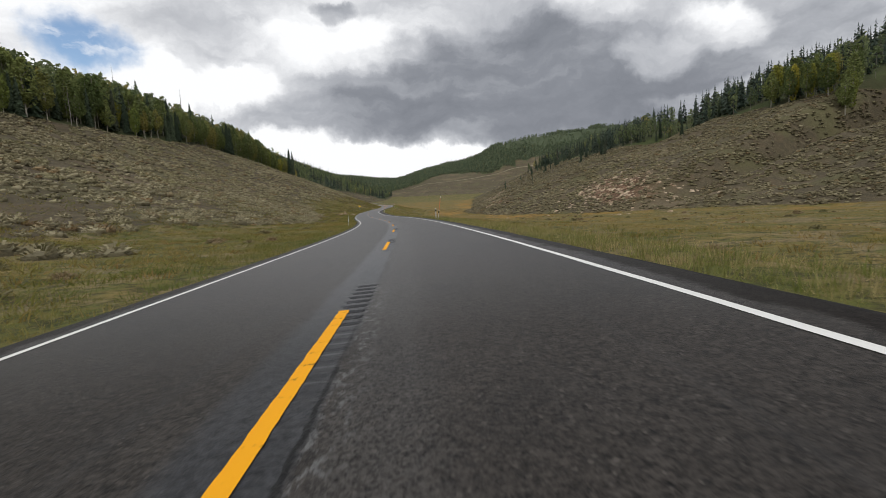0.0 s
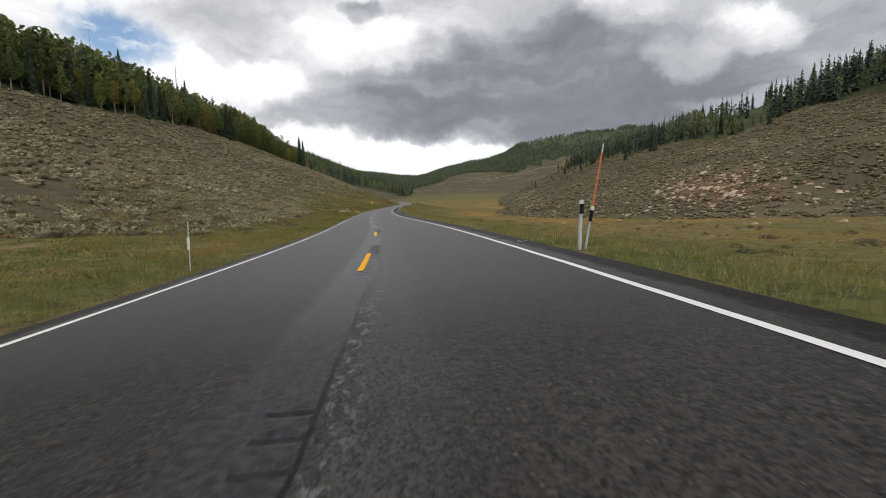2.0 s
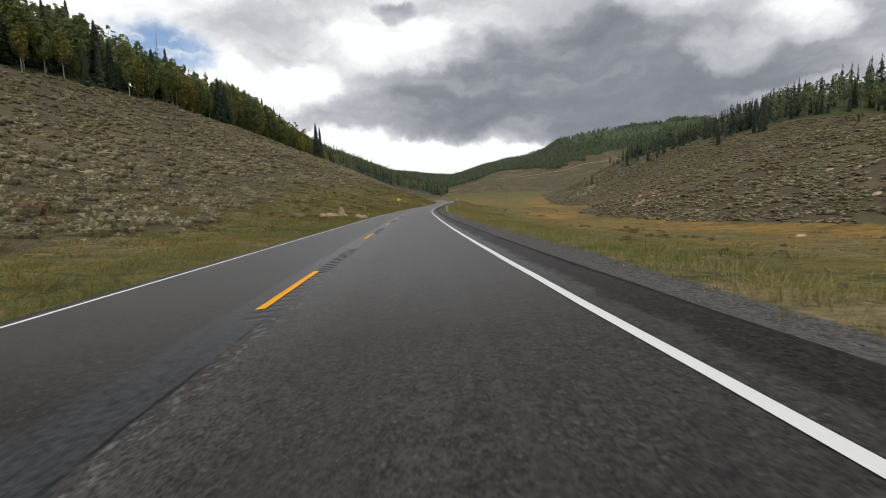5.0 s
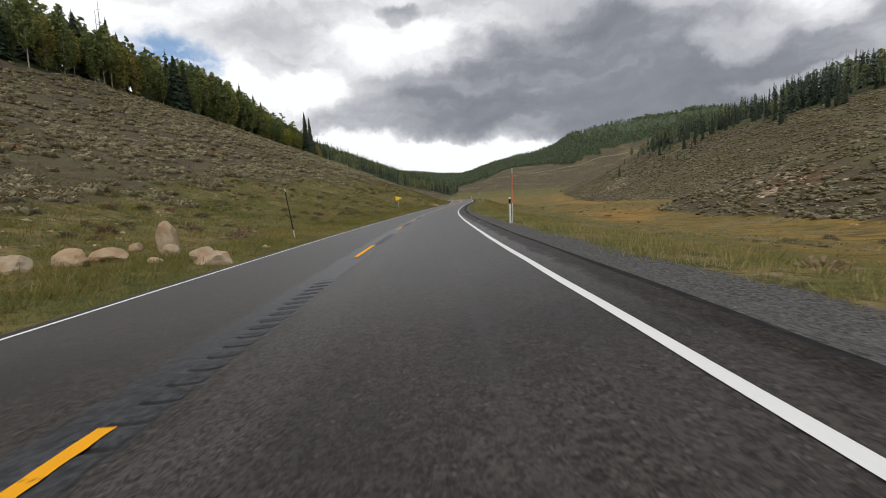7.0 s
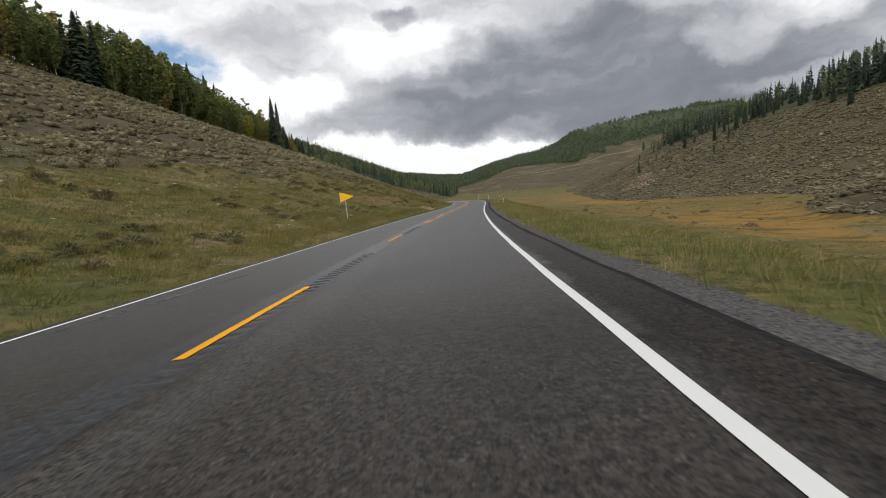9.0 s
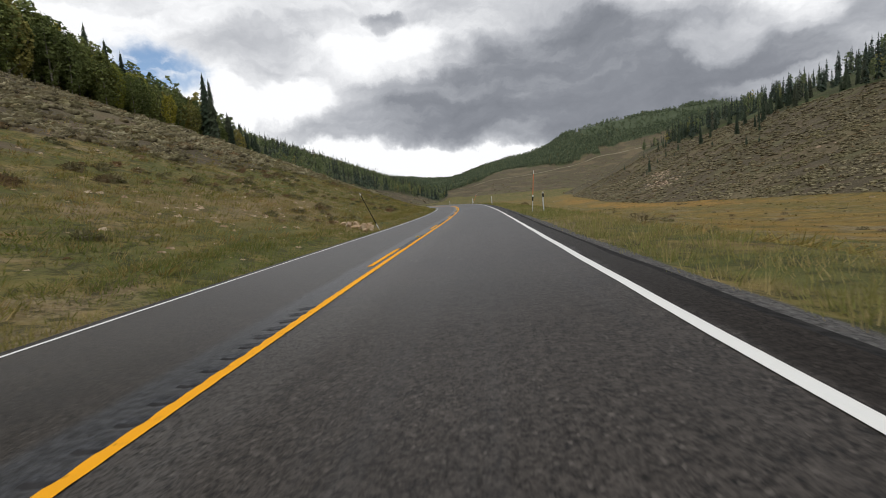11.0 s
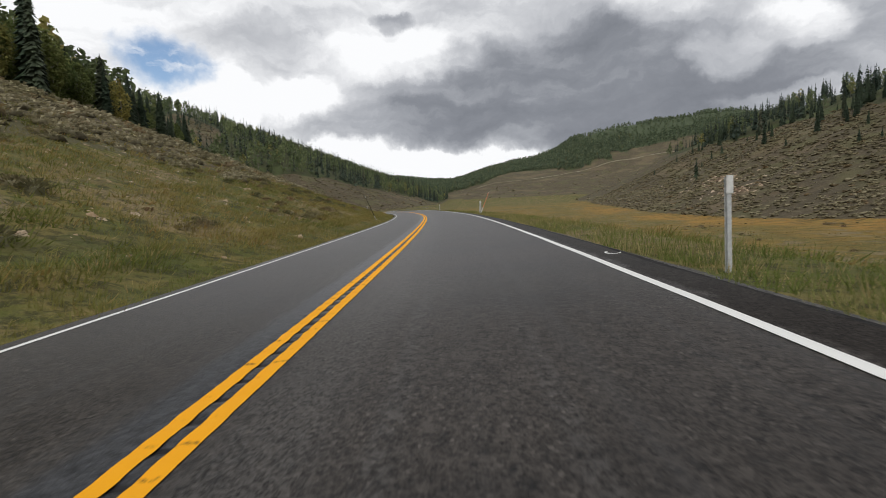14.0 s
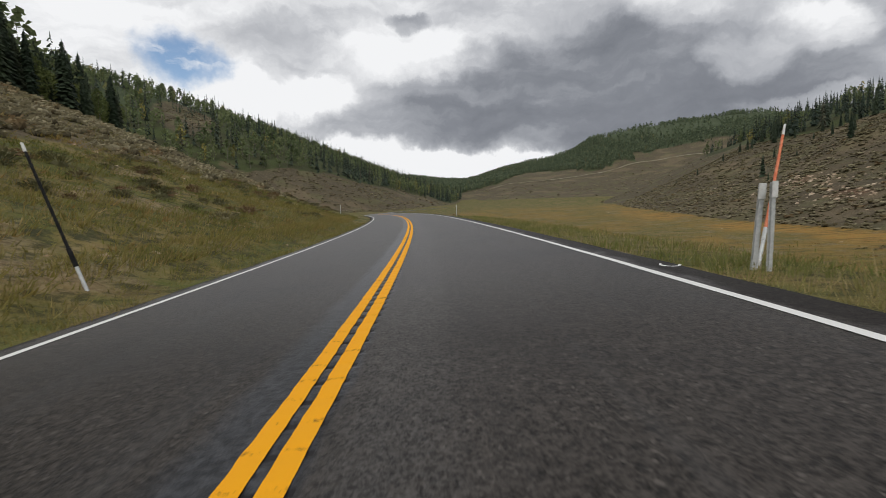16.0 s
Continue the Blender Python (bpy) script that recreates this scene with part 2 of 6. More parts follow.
    # dark outer shoulder beyond the edge line
    sh = k.math("ADD", k.step(ragged, 3.50, 3.72), k.math("MULTIPLY", k.step(ragged, -3.42, -3.62), 0.85))
    base = k.mix(k.math("MULTIPLY", sh, k.math("ADD", k.step(run, 60.0, 140.0, 0.60, 0.32), k.step(run, 210.0, 240.0, 0.0, 0.22))), base, (0.0075, 0.0062, 0.0053))
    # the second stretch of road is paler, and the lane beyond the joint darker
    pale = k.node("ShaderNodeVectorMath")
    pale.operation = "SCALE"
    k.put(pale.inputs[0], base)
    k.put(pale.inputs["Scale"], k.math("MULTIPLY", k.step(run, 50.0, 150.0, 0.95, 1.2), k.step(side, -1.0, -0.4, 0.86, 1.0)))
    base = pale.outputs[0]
    k.color(base)
    k.put(k.b.inputs["Roughness"], k.math("ADD", k.math("SUBTRACT", 0.50, k.math("MULTIPLY", k.math("ADD", band, fresh), 0.08)), k.math("MULTIPLY", sh, 0.25)))
    # rough stone shines only at a glancing view
    lw = k.node("ShaderNodeLayerWeight")
    lw.inputs[0].default_value = 0.5
    k.put(k.b.inputs["Specular IOR Level"], k.math("MULTIPLY", k.step(lw.outputs["Facing"], 0.72, 0.99, 0.10, 0.62), k.math("MULTIPLY_ADD", k.math("MAXIMUM", fresh, sh), -0.35, 1.0)))
    h = k.math("ADD", k.math("MULTIPLY", grain, 0.6), k.math("ADD", k.math("MULTIPLY", chips.outputs["Distance"], 0.5), k.math("MULTIPLY", coarse, 0.5)))
    k.bump(h, 0.012, 0.55)
    return k.m


def paint_material(name, col, worn, scored=False):
    """Road paint; scored: worn through in the bottoms of the milled grooves, which lie 0.305 m apart."""
    k = Mat(name, 0.8, 0.2)
    n = k.noise(38.0, 5.0, 0.7)
    w = k.noise(4.0, 4.0, 0.6)
    wear = k.math("ADD", k.math("MULTIPLY", n, 0.6), k.math("MULTIPLY", w, 0.4))
    if scored:
        m = k.node("ShaderNodeUVMap")
        m.uv_map = "UVMap"
        sp = k.node("ShaderNodeSeparateXYZ")
        k.t.links.new(m.outputs[0], sp.inputs[0])
        ph = k.math("FRACT", k.math("DIVIDE", k.math("MULTIPLY_ADD", n, 0.03, sp.outputs[1]), 0.305))
        dip = k.math("MULTIPLY", k.step(ph, 0.30, 0.38), k.step(ph, 0.56, 0.42))
        wear = k.math("MULTIPLY_ADD", dip, 0.13, wear)
    c = k.mix(k.step(wear, 0.64, 0.72), col, worn)
    c = k.mix(k.math("MULTIPLY", k.noise(1.2, 3.0), 0.15), c, tuple(q * 0.7 for q in col))
    k.color(c)
    k.bump(n, 0.004, 0.6)
    return k.m


def ground_material():
    """r: sagebrush slope, g: dry orange sedge, b: forest floor, a second layer: gravel, bare soil, pale scree."""
    k = Mat("meadow_and_slope", 0.95, 0.15)
    z = k.attr("zone")
    q = k.attr("bare")
    fine = k.noise(7.0, 5.0, 0.65)
    mid = k.noise(0.55, 5.0, 0.6)
    big = k.noise(0.06, 4.0, 0.55)
    patch = k.noise(0.16, 5.0, 0.6, distort=0.6)
    broad = k.noise(0.022, 5.0, 0.6)
    grass = k.mix(k.step(mid, 0.35, 0.65), GRASS_GREEN, GRASS_DRY)
    tuss = k.noise(0.9, 5.0, 0.68, distort=0.8)
    grass = k.mix(k.math("MULTIPLY", k.step(tuss, 0.50, 0.62), 0.85), grass, (0.046, 0.052, 0.020))
    grass = k.mix(k.math("MULTIPLY", k.step(k.noise(0.35, 5.0, 0.65, distort=0.5), 0.52, 0.66), 0.50), grass, (0.205, 0.140, 0.068))
    grass = k.mix(k.math("MULTIPLY", k.step(k.noise(0.27, 5.0, 0.7, distort=0.9), 0.56, 0.68), 0.45), grass, (0.150, 0.092, 0.040))
    grass = k.mix(k.math("MULTIPLY", k.step(fine, 0.48, 0.75), 0.45), grass, (0.225, 0.175, 0.082))
    grass = k.mix(k.math("MULTIPLY", k.step(patch, 0.50, 0.60), 0.65), grass, (0.086, 0.100, 0.030))
    grass = k.mix(k.math("MULTIPLY", k.step(patch, 0.46, 0.37), 0.65), grass, k.mix(k.step(fine, 0.4, 0.6), (0.200, 0.140, 0.082), (0.310, 0.240, 0.140)))
    grass = k.mix(k.math("MULTIPLY", k.step(k.noise(2.4, 6.0, 0.74, distort=0.4), 0.48, 0.60), 0.75), grass, (0.044, 0.044, 0.018))
    sedge = k.mix(k.step(mid, 0.3, 0.7), (0.290, 0.150, 0.038), (0.275, 0.182, 0.048))
    sedge = k.mix(k.math("MULTIPLY", k.step(k.noise(0.3, 6.0, 0.7, k.scaled((0.5, 1.6, 1.0)), 0.6), 0.48, 0.58), 0.85), sedge, (0.096, 0.070, 0.026))
    col = k.mix(k.math("MULTIPLY", z[1], k.step(k.math("ADD", patch, k.math("MULTIPLY", z[1], 0.3)), 0.52, 0.70)), grass, sedge)
    sage = k.mix(k.step(fine, 0.35, 0.7), SAGE_SOIL, SAGE_LEAF)
    speck = k.noise(0.8, 6.0, 0.74)
    sage = k.mix(k.math("MULTIPLY", k.step(speck, 0.50, 0.58), 0.75), sage, (0.066, 0.054, 0.036))
    terrace = k.noise(0.75, 5.0, 0.68, k.scaled((1.0, 0.30, 1.0)), 0.5)
    sage = k.mix(k.math("MULTIPLY", k.step(terrace, 0.52, 0.62), 0.6), sage, (0.070, 0.060, 0.040))
    sage = k.mix(k.math("MULTIPLY", k.step(terrace, 0.46, 0.36), 0.5), sage, (0.160, 0.134, 0.084))
    sage = k.mix(k.math("MULTIPLY", k.step(speck, 0.46, 0.36), 0.40), sage, (0.165, 0.138, 0.087))
    sage = k.mix(k.math("MULTIPLY", k.step(patch, 0.5, 0.66), 0.5), sage, (0.110, 0.080, 0.050))
    sage = k.mix(k.math("MULTIPLY", k.step(big, 0.48, 0.64), 0.55), sage, (0.112, 0.108, 0.048))
    sage = k.mix(k.math("MULTIPLY", k.step(broad, 0.52, 0.62), 0.45), sage, (0.185, 0.140, 0.085))
    col = k.mix(k.step(k.math("MULTIPLY", z[0], k.math("ADD", mid, 0.5)), 0.3, 0.6), col, sage)
    floor = k.mix(mid, (0.034, 0.042, 0.018), (0.062, 0.058, 0.028))
    floor = k.mix(k.math("MULTIPLY", k.step(big, 0.42, 0.60), 0.6), floor, (0.070, 0.092, 0.032))
    alt = k.node("ShaderNodeSeparateXYZ")
    k.put(alt.inputs[0], k.pos)
    alp = k.mix(k.step(mid, 0.35, 0.65), (0.050, 0.066, 0.034), (0.070, 0.086, 0.043))
    floor = k.mix(k.step(k.math("MULTIPLY_ADD", big, 40.0, alt.outputs[2]), 70.0, 115.0), floor, alp)
    col = k.mix(k.step(k.math("MULTIPLY", z[2], k.math("ADD", patch, 0.5)), 0.35, 0.6), col, floor)
    grit = k.node("ShaderNodeTexVoronoi")
    grit.inputs["Scale"].default_value = 30.0
    k.put(grit.inputs["Vector"], k.pos)
    gravel = k.mix(grit.outputs["Color"], (0.028, 0.027, 0.027), (0.165, 0.158, 0.150))
    gravel = k.mix(k.math("MULTIPLY", k.step(k.noise(3.0, 5.0, 0.7), 0.5, 0.7), 0.5), gravel, (0.13, 0.115, 0.10))
    col = k.mix(k.step(k.math("MULTIPLY", q[0], k.math("ADD", k.noise(1.6, 4.0), 0.5)), 0.35, 0.6), col, gravel)
    soil = k.mix(fine, (0.150, 0.100, 0.050), (0.280, 0.198, 0.105))
    col = k.mix(k.math("MULTIPLY", k.step(k.math("MULTIPLY", q[1], k.math("ADD", patch, k.noise(1.1, 6.0, 0.75, distort=0.5))), 0.58, 0.92), 0.65), col, soil)
    scree = k.mix(k.step(k.noise(0.7, 6.0, 0.75), 0.42, 0.62), (0.085, 0.050, 0.030), (0.190, 0.118, 0.072))
    col = k.mix(k.step(k.math("MULTIPLY", q[2], k.math("MULTIPLY", k.noise(0.3, 6.0, 0.75), 2.0)), 0.35, 0.80), col, scree)
    k.color(col)
    k.bump(k.math("ADD", fine, k.math("MULTIPLY", k.math("ADD", mid, terrace), 1.3)), 0.14, 0.8)
    return k.m


def leaf_material(name, a, b, warm, trans=0.25):
    """Foliage: tint.r picks along a-b for each plant, tint.g turns some of them autumn-yellow."""
    k = Mat(name, 0.7, 0.25)
    t = k.attr("tint")
    c = k.mix(t[0], a, b)
    c = k.mix(t[1], c, warm)
    f = k.step(k.island(), 0.0, 1.0, 0.78, 1.2)
    n = k.node("ShaderNodeVectorMath")
    n.operation = "SCALE"
    k.put(n.inputs[0], c)
    k.put(n.inputs["Scale"], f)
    k.color(n.outputs[0])
    tr = k.node("ShaderNodeBsdfTranslucent")
    k.put(tr.inputs[0], n.outputs[0])
    mx = k.node("ShaderNodeMixShader")
    mx.inputs[0].default_value = trans
    k.t.links.new(k.b.outputs[0], mx.inputs[1])
    k.t.links.new(tr.outputs[0], mx.inputs[2])
    k.t.links.new(mx.outputs[0], k.t.nodes["Material Output"].inputs[0])
    return k.m


def crown_material(name, a, b, warm, trans=0.25):
    """As leaf_material, but each tree takes its own shade from the object's random number."""
    k = Mat(name, 0.7, 0.25)
    r = k.each()
    c = k.mix(r, a, b)
    c = k.mix(k.step(k.math("FRACT", k.math("MULTIPLY", r, 7.31)), 0.82, 1.0), c, warm)
    f = k.step(k.island(), 0.0, 1.0, 0.65, 1.35)
    n = k.node("ShaderNodeVectorMath")
    n.operation = "SCALE"
    k.put(n.inputs[0], c)
    k.put(n.inputs["Scale"], f)
    k.color(n.outputs[0])
    tr = k.node("ShaderNodeBsdfTranslucent")
    k.put(tr.inputs[0], n.outputs[0])
    mx = k.node("ShaderNodeMixShader")
    mx.inputs[0].default_value = trans
    k.t.links.new(k.b.outputs[0], mx.inputs[1])
    k.t.links.new(tr.outputs[0], mx.inputs[2])
    k.t.links.new(mx.outputs[0], k.t.nodes["Material Output"].inputs[0])
    return k.m


def plain_material(name, a, b, scale, rough=0.7, spec=0.3, metal=0.0, bump=0.0):
    k = Mat(name, rough, spec, metal)
    n = k.noise(scale, 5.0, 0.6)
    k.color(k.mix(k.step(n, 0.35, 0.7), a, b))
    if bump:
        k.bump(n, bump, 0.8)
    return k.m


def rock_material():
    k = Mat("sandstone", 0.9, 0.2)
    n, f = k.noise(1.6, 6.0, 0.65), k.noise(14.0, 5.0, 0.65)
    c = k.mix(k.step(n, 0.35, 0.68), (0.30, 0.205, 0.125), (0.44, 0.37, 0.275))
    c = k.mix(k.math("MULTIPLY", k.step(f, 0.5, 0.8), 0.5), c, (0.20, 0.15, 0.11))
    c = k.mix(k.math("MULTIPLY", k.each(), 0.4), c, (0.42, 0.27, 0.13))
    k.color(c)
    k.bump(k.math("ADD", n, k.math("MULTIPLY", f, 0.4)), 0.06, 0.9)
    return k.m


M_ASPHALT = asphalt_material()
M_WHITE = paint_material("white_road_paint", (0.74, 0.735, 0.70), (0.30, 0.295, 0.285))
M_YELLOW = paint_material("yellow_road_paint", (0.84, 0.37, 0.007), (0.12, 0.062, 0.016), True)
M_YELLOW_FAR = paint_material("yellow_road_paint_far", (0.84, 0.37, 0.007), (0.30, 0.15, 0.02))
# milled groove bottoms, with the grooves' own shade put into the colour
M_MILLED_SHADE = plain_material("shaded_milled_asphalt", (0.007, 0.0067, 0.007), (0.026, 0.024, 0.024), 7.0, 0.85, 0.3, 0.0, 0.006)
M_SCRAPE = plain_material("scraped_asphalt", (0.040, 0.038, 0.037), (0.20, 0.195, 0.19), 7.0, 0.85, 0.2)
M_SCUFF = plain_material("scuffed_asphalt", (0.030, 0.029, 0.028), (0.090, 0.088, 0.086), 16.0, 0.8, 0.2)
M_SPLASH = plain_material("pale_splash", (0.20, 0.195, 0.18), (0.42, 0.41, 0.38), 22.0, 0.9, 0.2)
M_AMBER = plain_material("amber_reflector", (0.30, 0.13, 0.01), (0.22, 0.09, 0.01), 30.0, 0.3, 0.5)
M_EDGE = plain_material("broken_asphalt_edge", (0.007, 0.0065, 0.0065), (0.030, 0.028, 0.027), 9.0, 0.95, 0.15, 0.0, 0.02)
M_GROUND = ground_material()


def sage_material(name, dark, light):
    """Sagebrush: tint.r picks the shade of each bush, tint.g turns some brown, tint.b goes from dark twigs with
    painted-in foot shade to pale leaves.
    """
    k = Mat(name, 0.95, 0.1)
    t = k.attr("tint")
    c = k.mix(t[0], dark, light)
    c = k.mix(t[1], c, tuple(q * w for q, w in zip(light, (0.66, 0.50, 0.40))))
    fine = k.noise(9.0, 5.0, 0.75)
    c = k.mix(k.math("MULTIPLY", k.step(k.noise(0.07, 4.0, 0.6), 0.50, 0.62), 0.40), c, tuple(q * w for q, w in zip(light, (0.62, 0.66, 0.48))))
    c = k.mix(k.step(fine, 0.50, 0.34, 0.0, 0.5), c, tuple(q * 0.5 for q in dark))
    # dark twigs, which also carry the shade painted under the bush
    twig_shade = k.mix(k.step(fine, 0.4, 0.6), (0.036, 0.029, 0.018), (0.095, 0.076, 0.046))
    c = k.mix(t[2], twig_shade, c)
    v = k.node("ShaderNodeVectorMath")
    v.operation = "SCALE"
    k.put(v.inputs[0], c)
    k.put(v.inputs["Scale"], k.step(k.island(), 0.0, 1.0, 0.70, 1.25))
    k.color(v.outputs[0])
    k.bump(fine, 0.10, 0.8)
    tr = k.node("ShaderNodeBsdfTranslucent")
    k.put(tr.inputs[0], v.outputs[0])
    mx = k.node("ShaderNodeMixShader")
    mx.inputs[0].default_value = 0.25
    k.t.links.new(k.b.outputs[0], mx.inputs[1])
    k.t.links.new(tr.outputs[0], mx.inputs[2])
    k.t.links.new(mx.outputs[0], k.t.nodes["Material Output"].inputs[0])
    return k.m


M_SAGE = sage_material("sagebrush_leaf", (0.235, 0.207, 0.125), (0.430, 0.382, 0.248))
M_SAGE_HILL = sage_material("hill_sagebrush_leaf", (0.200, 0.174, 0.106), (0.350, 0.308, 0.198))
M_TRACK = plain_material("pale_dirt_track", (0.30, 0.27, 0.20), (0.17, 0.145, 0.09), 0.05, 0.95, 0.1)
M_BUNCH = leaf_material("bunch_grass_blade", (0.132, 0.146, 0.032), (0.290, 0.226, 0.068), (0.300, 0.182, 0.068), 0.45)
M_BRUSH = leaf_material("olive_brush", (0.150, 0.145, 0.060), (0.250, 0.210, 0.120), (0.27, 0.19, 0.11), 0.35)
M_BANK_BRUSH = leaf_material("bank_shrub_leaf", (0.095, 0.098, 0.042), (0.190, 0.165, 0.090), (0.21, 0.13, 0.07), 0.35)
M_GRASS = leaf_material("grass_blade", (0.128, 0.152, 0.034), (0.275, 0.222, 0.072), (0.40, 0.29, 0.13), 0.5)
M_VERGE = leaf_material("verge_grass_blade", (0.150, 0.186, 0.044), (0.305, 0.262, 0.096), (0.46, 0.35, 0.18), 0.5)
M_ASPEN = crown_material("aspen_leaf", (0.105, 0.138, 0.046), (0.245, 0.272, 0.092), (0.33, 0.28, 0.08), 0.5)
M_GOLD = crown_material("turning_aspen_leaf", (0.25, 0.265, 0.050), (0.42, 0.37, 0.065), (0.20, 0.24, 0.06), 0.5)
M_SPRUCE = crown_material("spruce_needle", (0.026, 0.042, 0.023), (0.058, 0.078, 0.042), (0.052, 0.060, 0.034), 0.08)
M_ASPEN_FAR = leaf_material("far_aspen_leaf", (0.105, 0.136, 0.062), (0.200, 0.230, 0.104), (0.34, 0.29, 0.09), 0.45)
# mountain aspens: distance haze mixed into the leaf colour, greyer and bluer
M_HILL_LEAF_HAZE = leaf_material("hazed_mountain_aspen_leaf", (0.105, 0.136, 0.082), (0.175, 0.208, 0.120), (0.22, 0.21, 0.10), 0.4)
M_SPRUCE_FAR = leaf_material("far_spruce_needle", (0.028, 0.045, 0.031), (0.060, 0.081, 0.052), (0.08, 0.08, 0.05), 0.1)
M_ASPEN_BARK = plain_material("aspen_bark", (0.34, 0.315, 0.26), (0.19, 0.165, 0.13), 3.0, 0.85, 0.2)
# boles inside the far woods: the same bark with shade put into its colour
M_ASPEN_BARK_SHADED = plain_material("shaded_aspen_bark", (0.20, 0.185, 0.15), (0.13, 0.12, 0.10), 3.0, 0.9, 0.2)
M_BARK = plain_material("spruce_bark", (0.06, 0.045, 0.035), (0.12, 0.10, 0.08), 3.0, 0.9, 0.2)
M_DEAD = plain_material("weathered_dead_wood", (0.26, 0.24, 0.22), (0.15, 0.135, 0.12), 4.0, 0.9, 0.2)
M_ROCK = rock_material()
M_SCREE = plain_material("pale_scree_rock", (0.50, 0.40, 0.29), (0.33, 0.235, 0.155), 0.35, 0.9, 0.2, 0.0, 0.05)
M_POST = plain_material("white_post_enamel", (0.70, 0.70, 0.68), (0.55, 0.54, 0.50), 9.0, 0.5, 0.4)
M_BLACK = plain_material("black_post_plastic", (0.008, 0.008, 0.008), (0.02, 0.02, 0.02), 12.0, 0.75, 0.15)
M_STEEL = plain_material("galvanised_steel", (0.46, 0.47, 0.47), (0.60, 0.61, 0.60), 14.0, 0.5, 0.5, 0.25)
M_ORANGE = plain_material("orange_stake_plastic", (0.62, 0.13, 0.045), (0.72, 0.24, 0.11), 10.0, 0.5, 0.4)
M_SIGN = plain_material("yellow_sign_sheeting", (1.0, 0.64, 0.012), (0.97, 0.60, 0.010), 5.0, 0.4, 0.5)
M_GRAVEL = plain_material("grey_gravel", (0.10, 0.098, 0.095), (0.26, 0.25, 0.24), 4.0, 0.9, 0.2)

# ------------------------------------------------------------ road and land
TILT = radians(3.0)                     # the carriageway leans down to its left
S_STEP = 12.0
HEADING = [1.95, 2.79, 3.64, 4.5, 5.39, 6.89, 8.53, 10.12, 11.14, 11.44, 10.98, 10.26, 9.67, 9.2, 8.85, 8.57, 8.11, 7.2, 6.03, 4.77, 3.65, 2.83, 2.11,
           1.77, 2.17, 2.88, 3.66, 5.14, 5.93, 6.96, 8.42, 9.97, 11.27, 12.72, 14.17, 15.61, 17.04, 18.3, 19.2, 19.0, 17.4, 15.0, 12.6, 10.2, 8.0, 6.2, 4.8, 3.8,
           3.0, 2.5, 2.0, 1.6, 1.3, 1.0, 1.0, 1.0, 1.0, 1.0, 1.0, 1.0, 1.0, 1.0]
GRADE = [-0.0207, -0.0258, -0.0179, -0.0125, -0.005, -0.0066, 0.0012, 0.0019, 0.008, 0.0036, 0.0105, 0.0078, 0.0058, 0.0045, 0.0037, 0.0034, 0.003, 0.003, 0.003]
WIDE_L = [3.37, 3.35, 3.37, 3.26, 3.3, 3.44, 3.54, 3.52, 3.43, 3.38, 3.22, 3.14, 3.24, 3.3, 3.34, 3.36]
WIDE_R = [3.38, 3.28, 3.22, 3.35, 3.30, 3.29, 3.22, 3.43, 3.55, 3.57, 3.52, 3.51, 3.48, 3.42, 3.38, 3.38]
DASH_AT, DASH_EVERY, DASH_LONG = 1.57, 12.19, 3.45

SG = np.arange(-120.0, 1500.0, 1.0)
th_g = np.radians(np.interp(SG, -20 + S_STEP * np.arange(len(HEADING)), HEADING))
gr_g = np.interp(SG, -20 + 40.0 * np.arange(len(GRADE)), GRADE)
xs, ys, zs = np.cumsum(-np.sin(th_g)), np.cumsum(np.cos(th_g)), np.cumsum(gr_g)
xs, ys, zs = xs - xs[120], ys - ys[120], zs - zs[120]
CT, ST = math.cos(TILT), math.sin(TILT)
RX, RY, RZ = CT * xs - ST * zs, ys, ST * xs + CT * zs


def road_point(s, v, up=0.0):
    """World points at s metres along and v metres right of the centre line."""
    s = np.asarray(s, float)
    t = np.interp(s, SG, th_g)
    return np.stack([np.interp(s, SG, RX) + v * np.cos(t) * CT - up * ST, np.interp(s, SG, RY) + v * np.sin(t), np.interp(s, SG, RZ) + v * np.cos(t) * ST + up * CT], -1)


def wide_l(s):
    return np.interp(s, -20 + 30.0 * np.arange(len(WIDE_L)), WIDE_L)


def wide_r(s):
    return np.interp(s, -20 + 30.0 * np.arange(len(WIDE_R)), WIDE_R)


def paved_r(s):
    return wide_r(s) + np.interp(s, [0, 25, 65, 100, 151, 195, 250, 275, 295, 315, 335], [0.80, 0.81, 0.88, 0.96, 0.84, 0.86, 0.57, 0.69, 0.74, 0.67, 0.65])


def paved_l(s):
    return wide_l(s) + np.interp(s, [0, 70, 120], [0.60, 0.55, 0.42])


def sstep(x, a, b):
    t = np.clip((x - a) / (b - a), 0, 1)
    return t * t * (3 - 2 * t)


def soft(e, w):
    return (e + np.sqrt(e * e + 4 * w * w)) / 2 - w * 0.0


rng = np.random.default_rng(5)
_lat = rng.random((256, 256))


def vnoise(x, y):
    """Smooth value noise, about 0 to 1, one cell a unit."""
    xi, yi = np.floor(x).astype(int), np.floor(y).astype(int)
    fx, fy = x - xi, y - yi
    fx, fy = fx * fx * (3 - 2 * fx), fy * fy * (3 - 2 * fy)
    a, b = _lat[xi % 256, yi % 256], _lat[(xi + 1) % 256, yi % 256]
    c, d = _lat[xi % 256, (yi + 1) % 256], _lat[(xi + 1) % 256, (yi + 1) % 256]
    return (a * (1 - fx) + b * fx) * (1 - fy) + (c * (1 - fx) + d * fx) * fy


def fbm(x, y, n=4):
    t, a = 0.0, 0.5
    for i in range(n):
        t, a, x, y = t + a * vnoise(x + 17.3 * i, y - 9.1 * i), a / 2, x * 2.03, y * 2.03
    return t


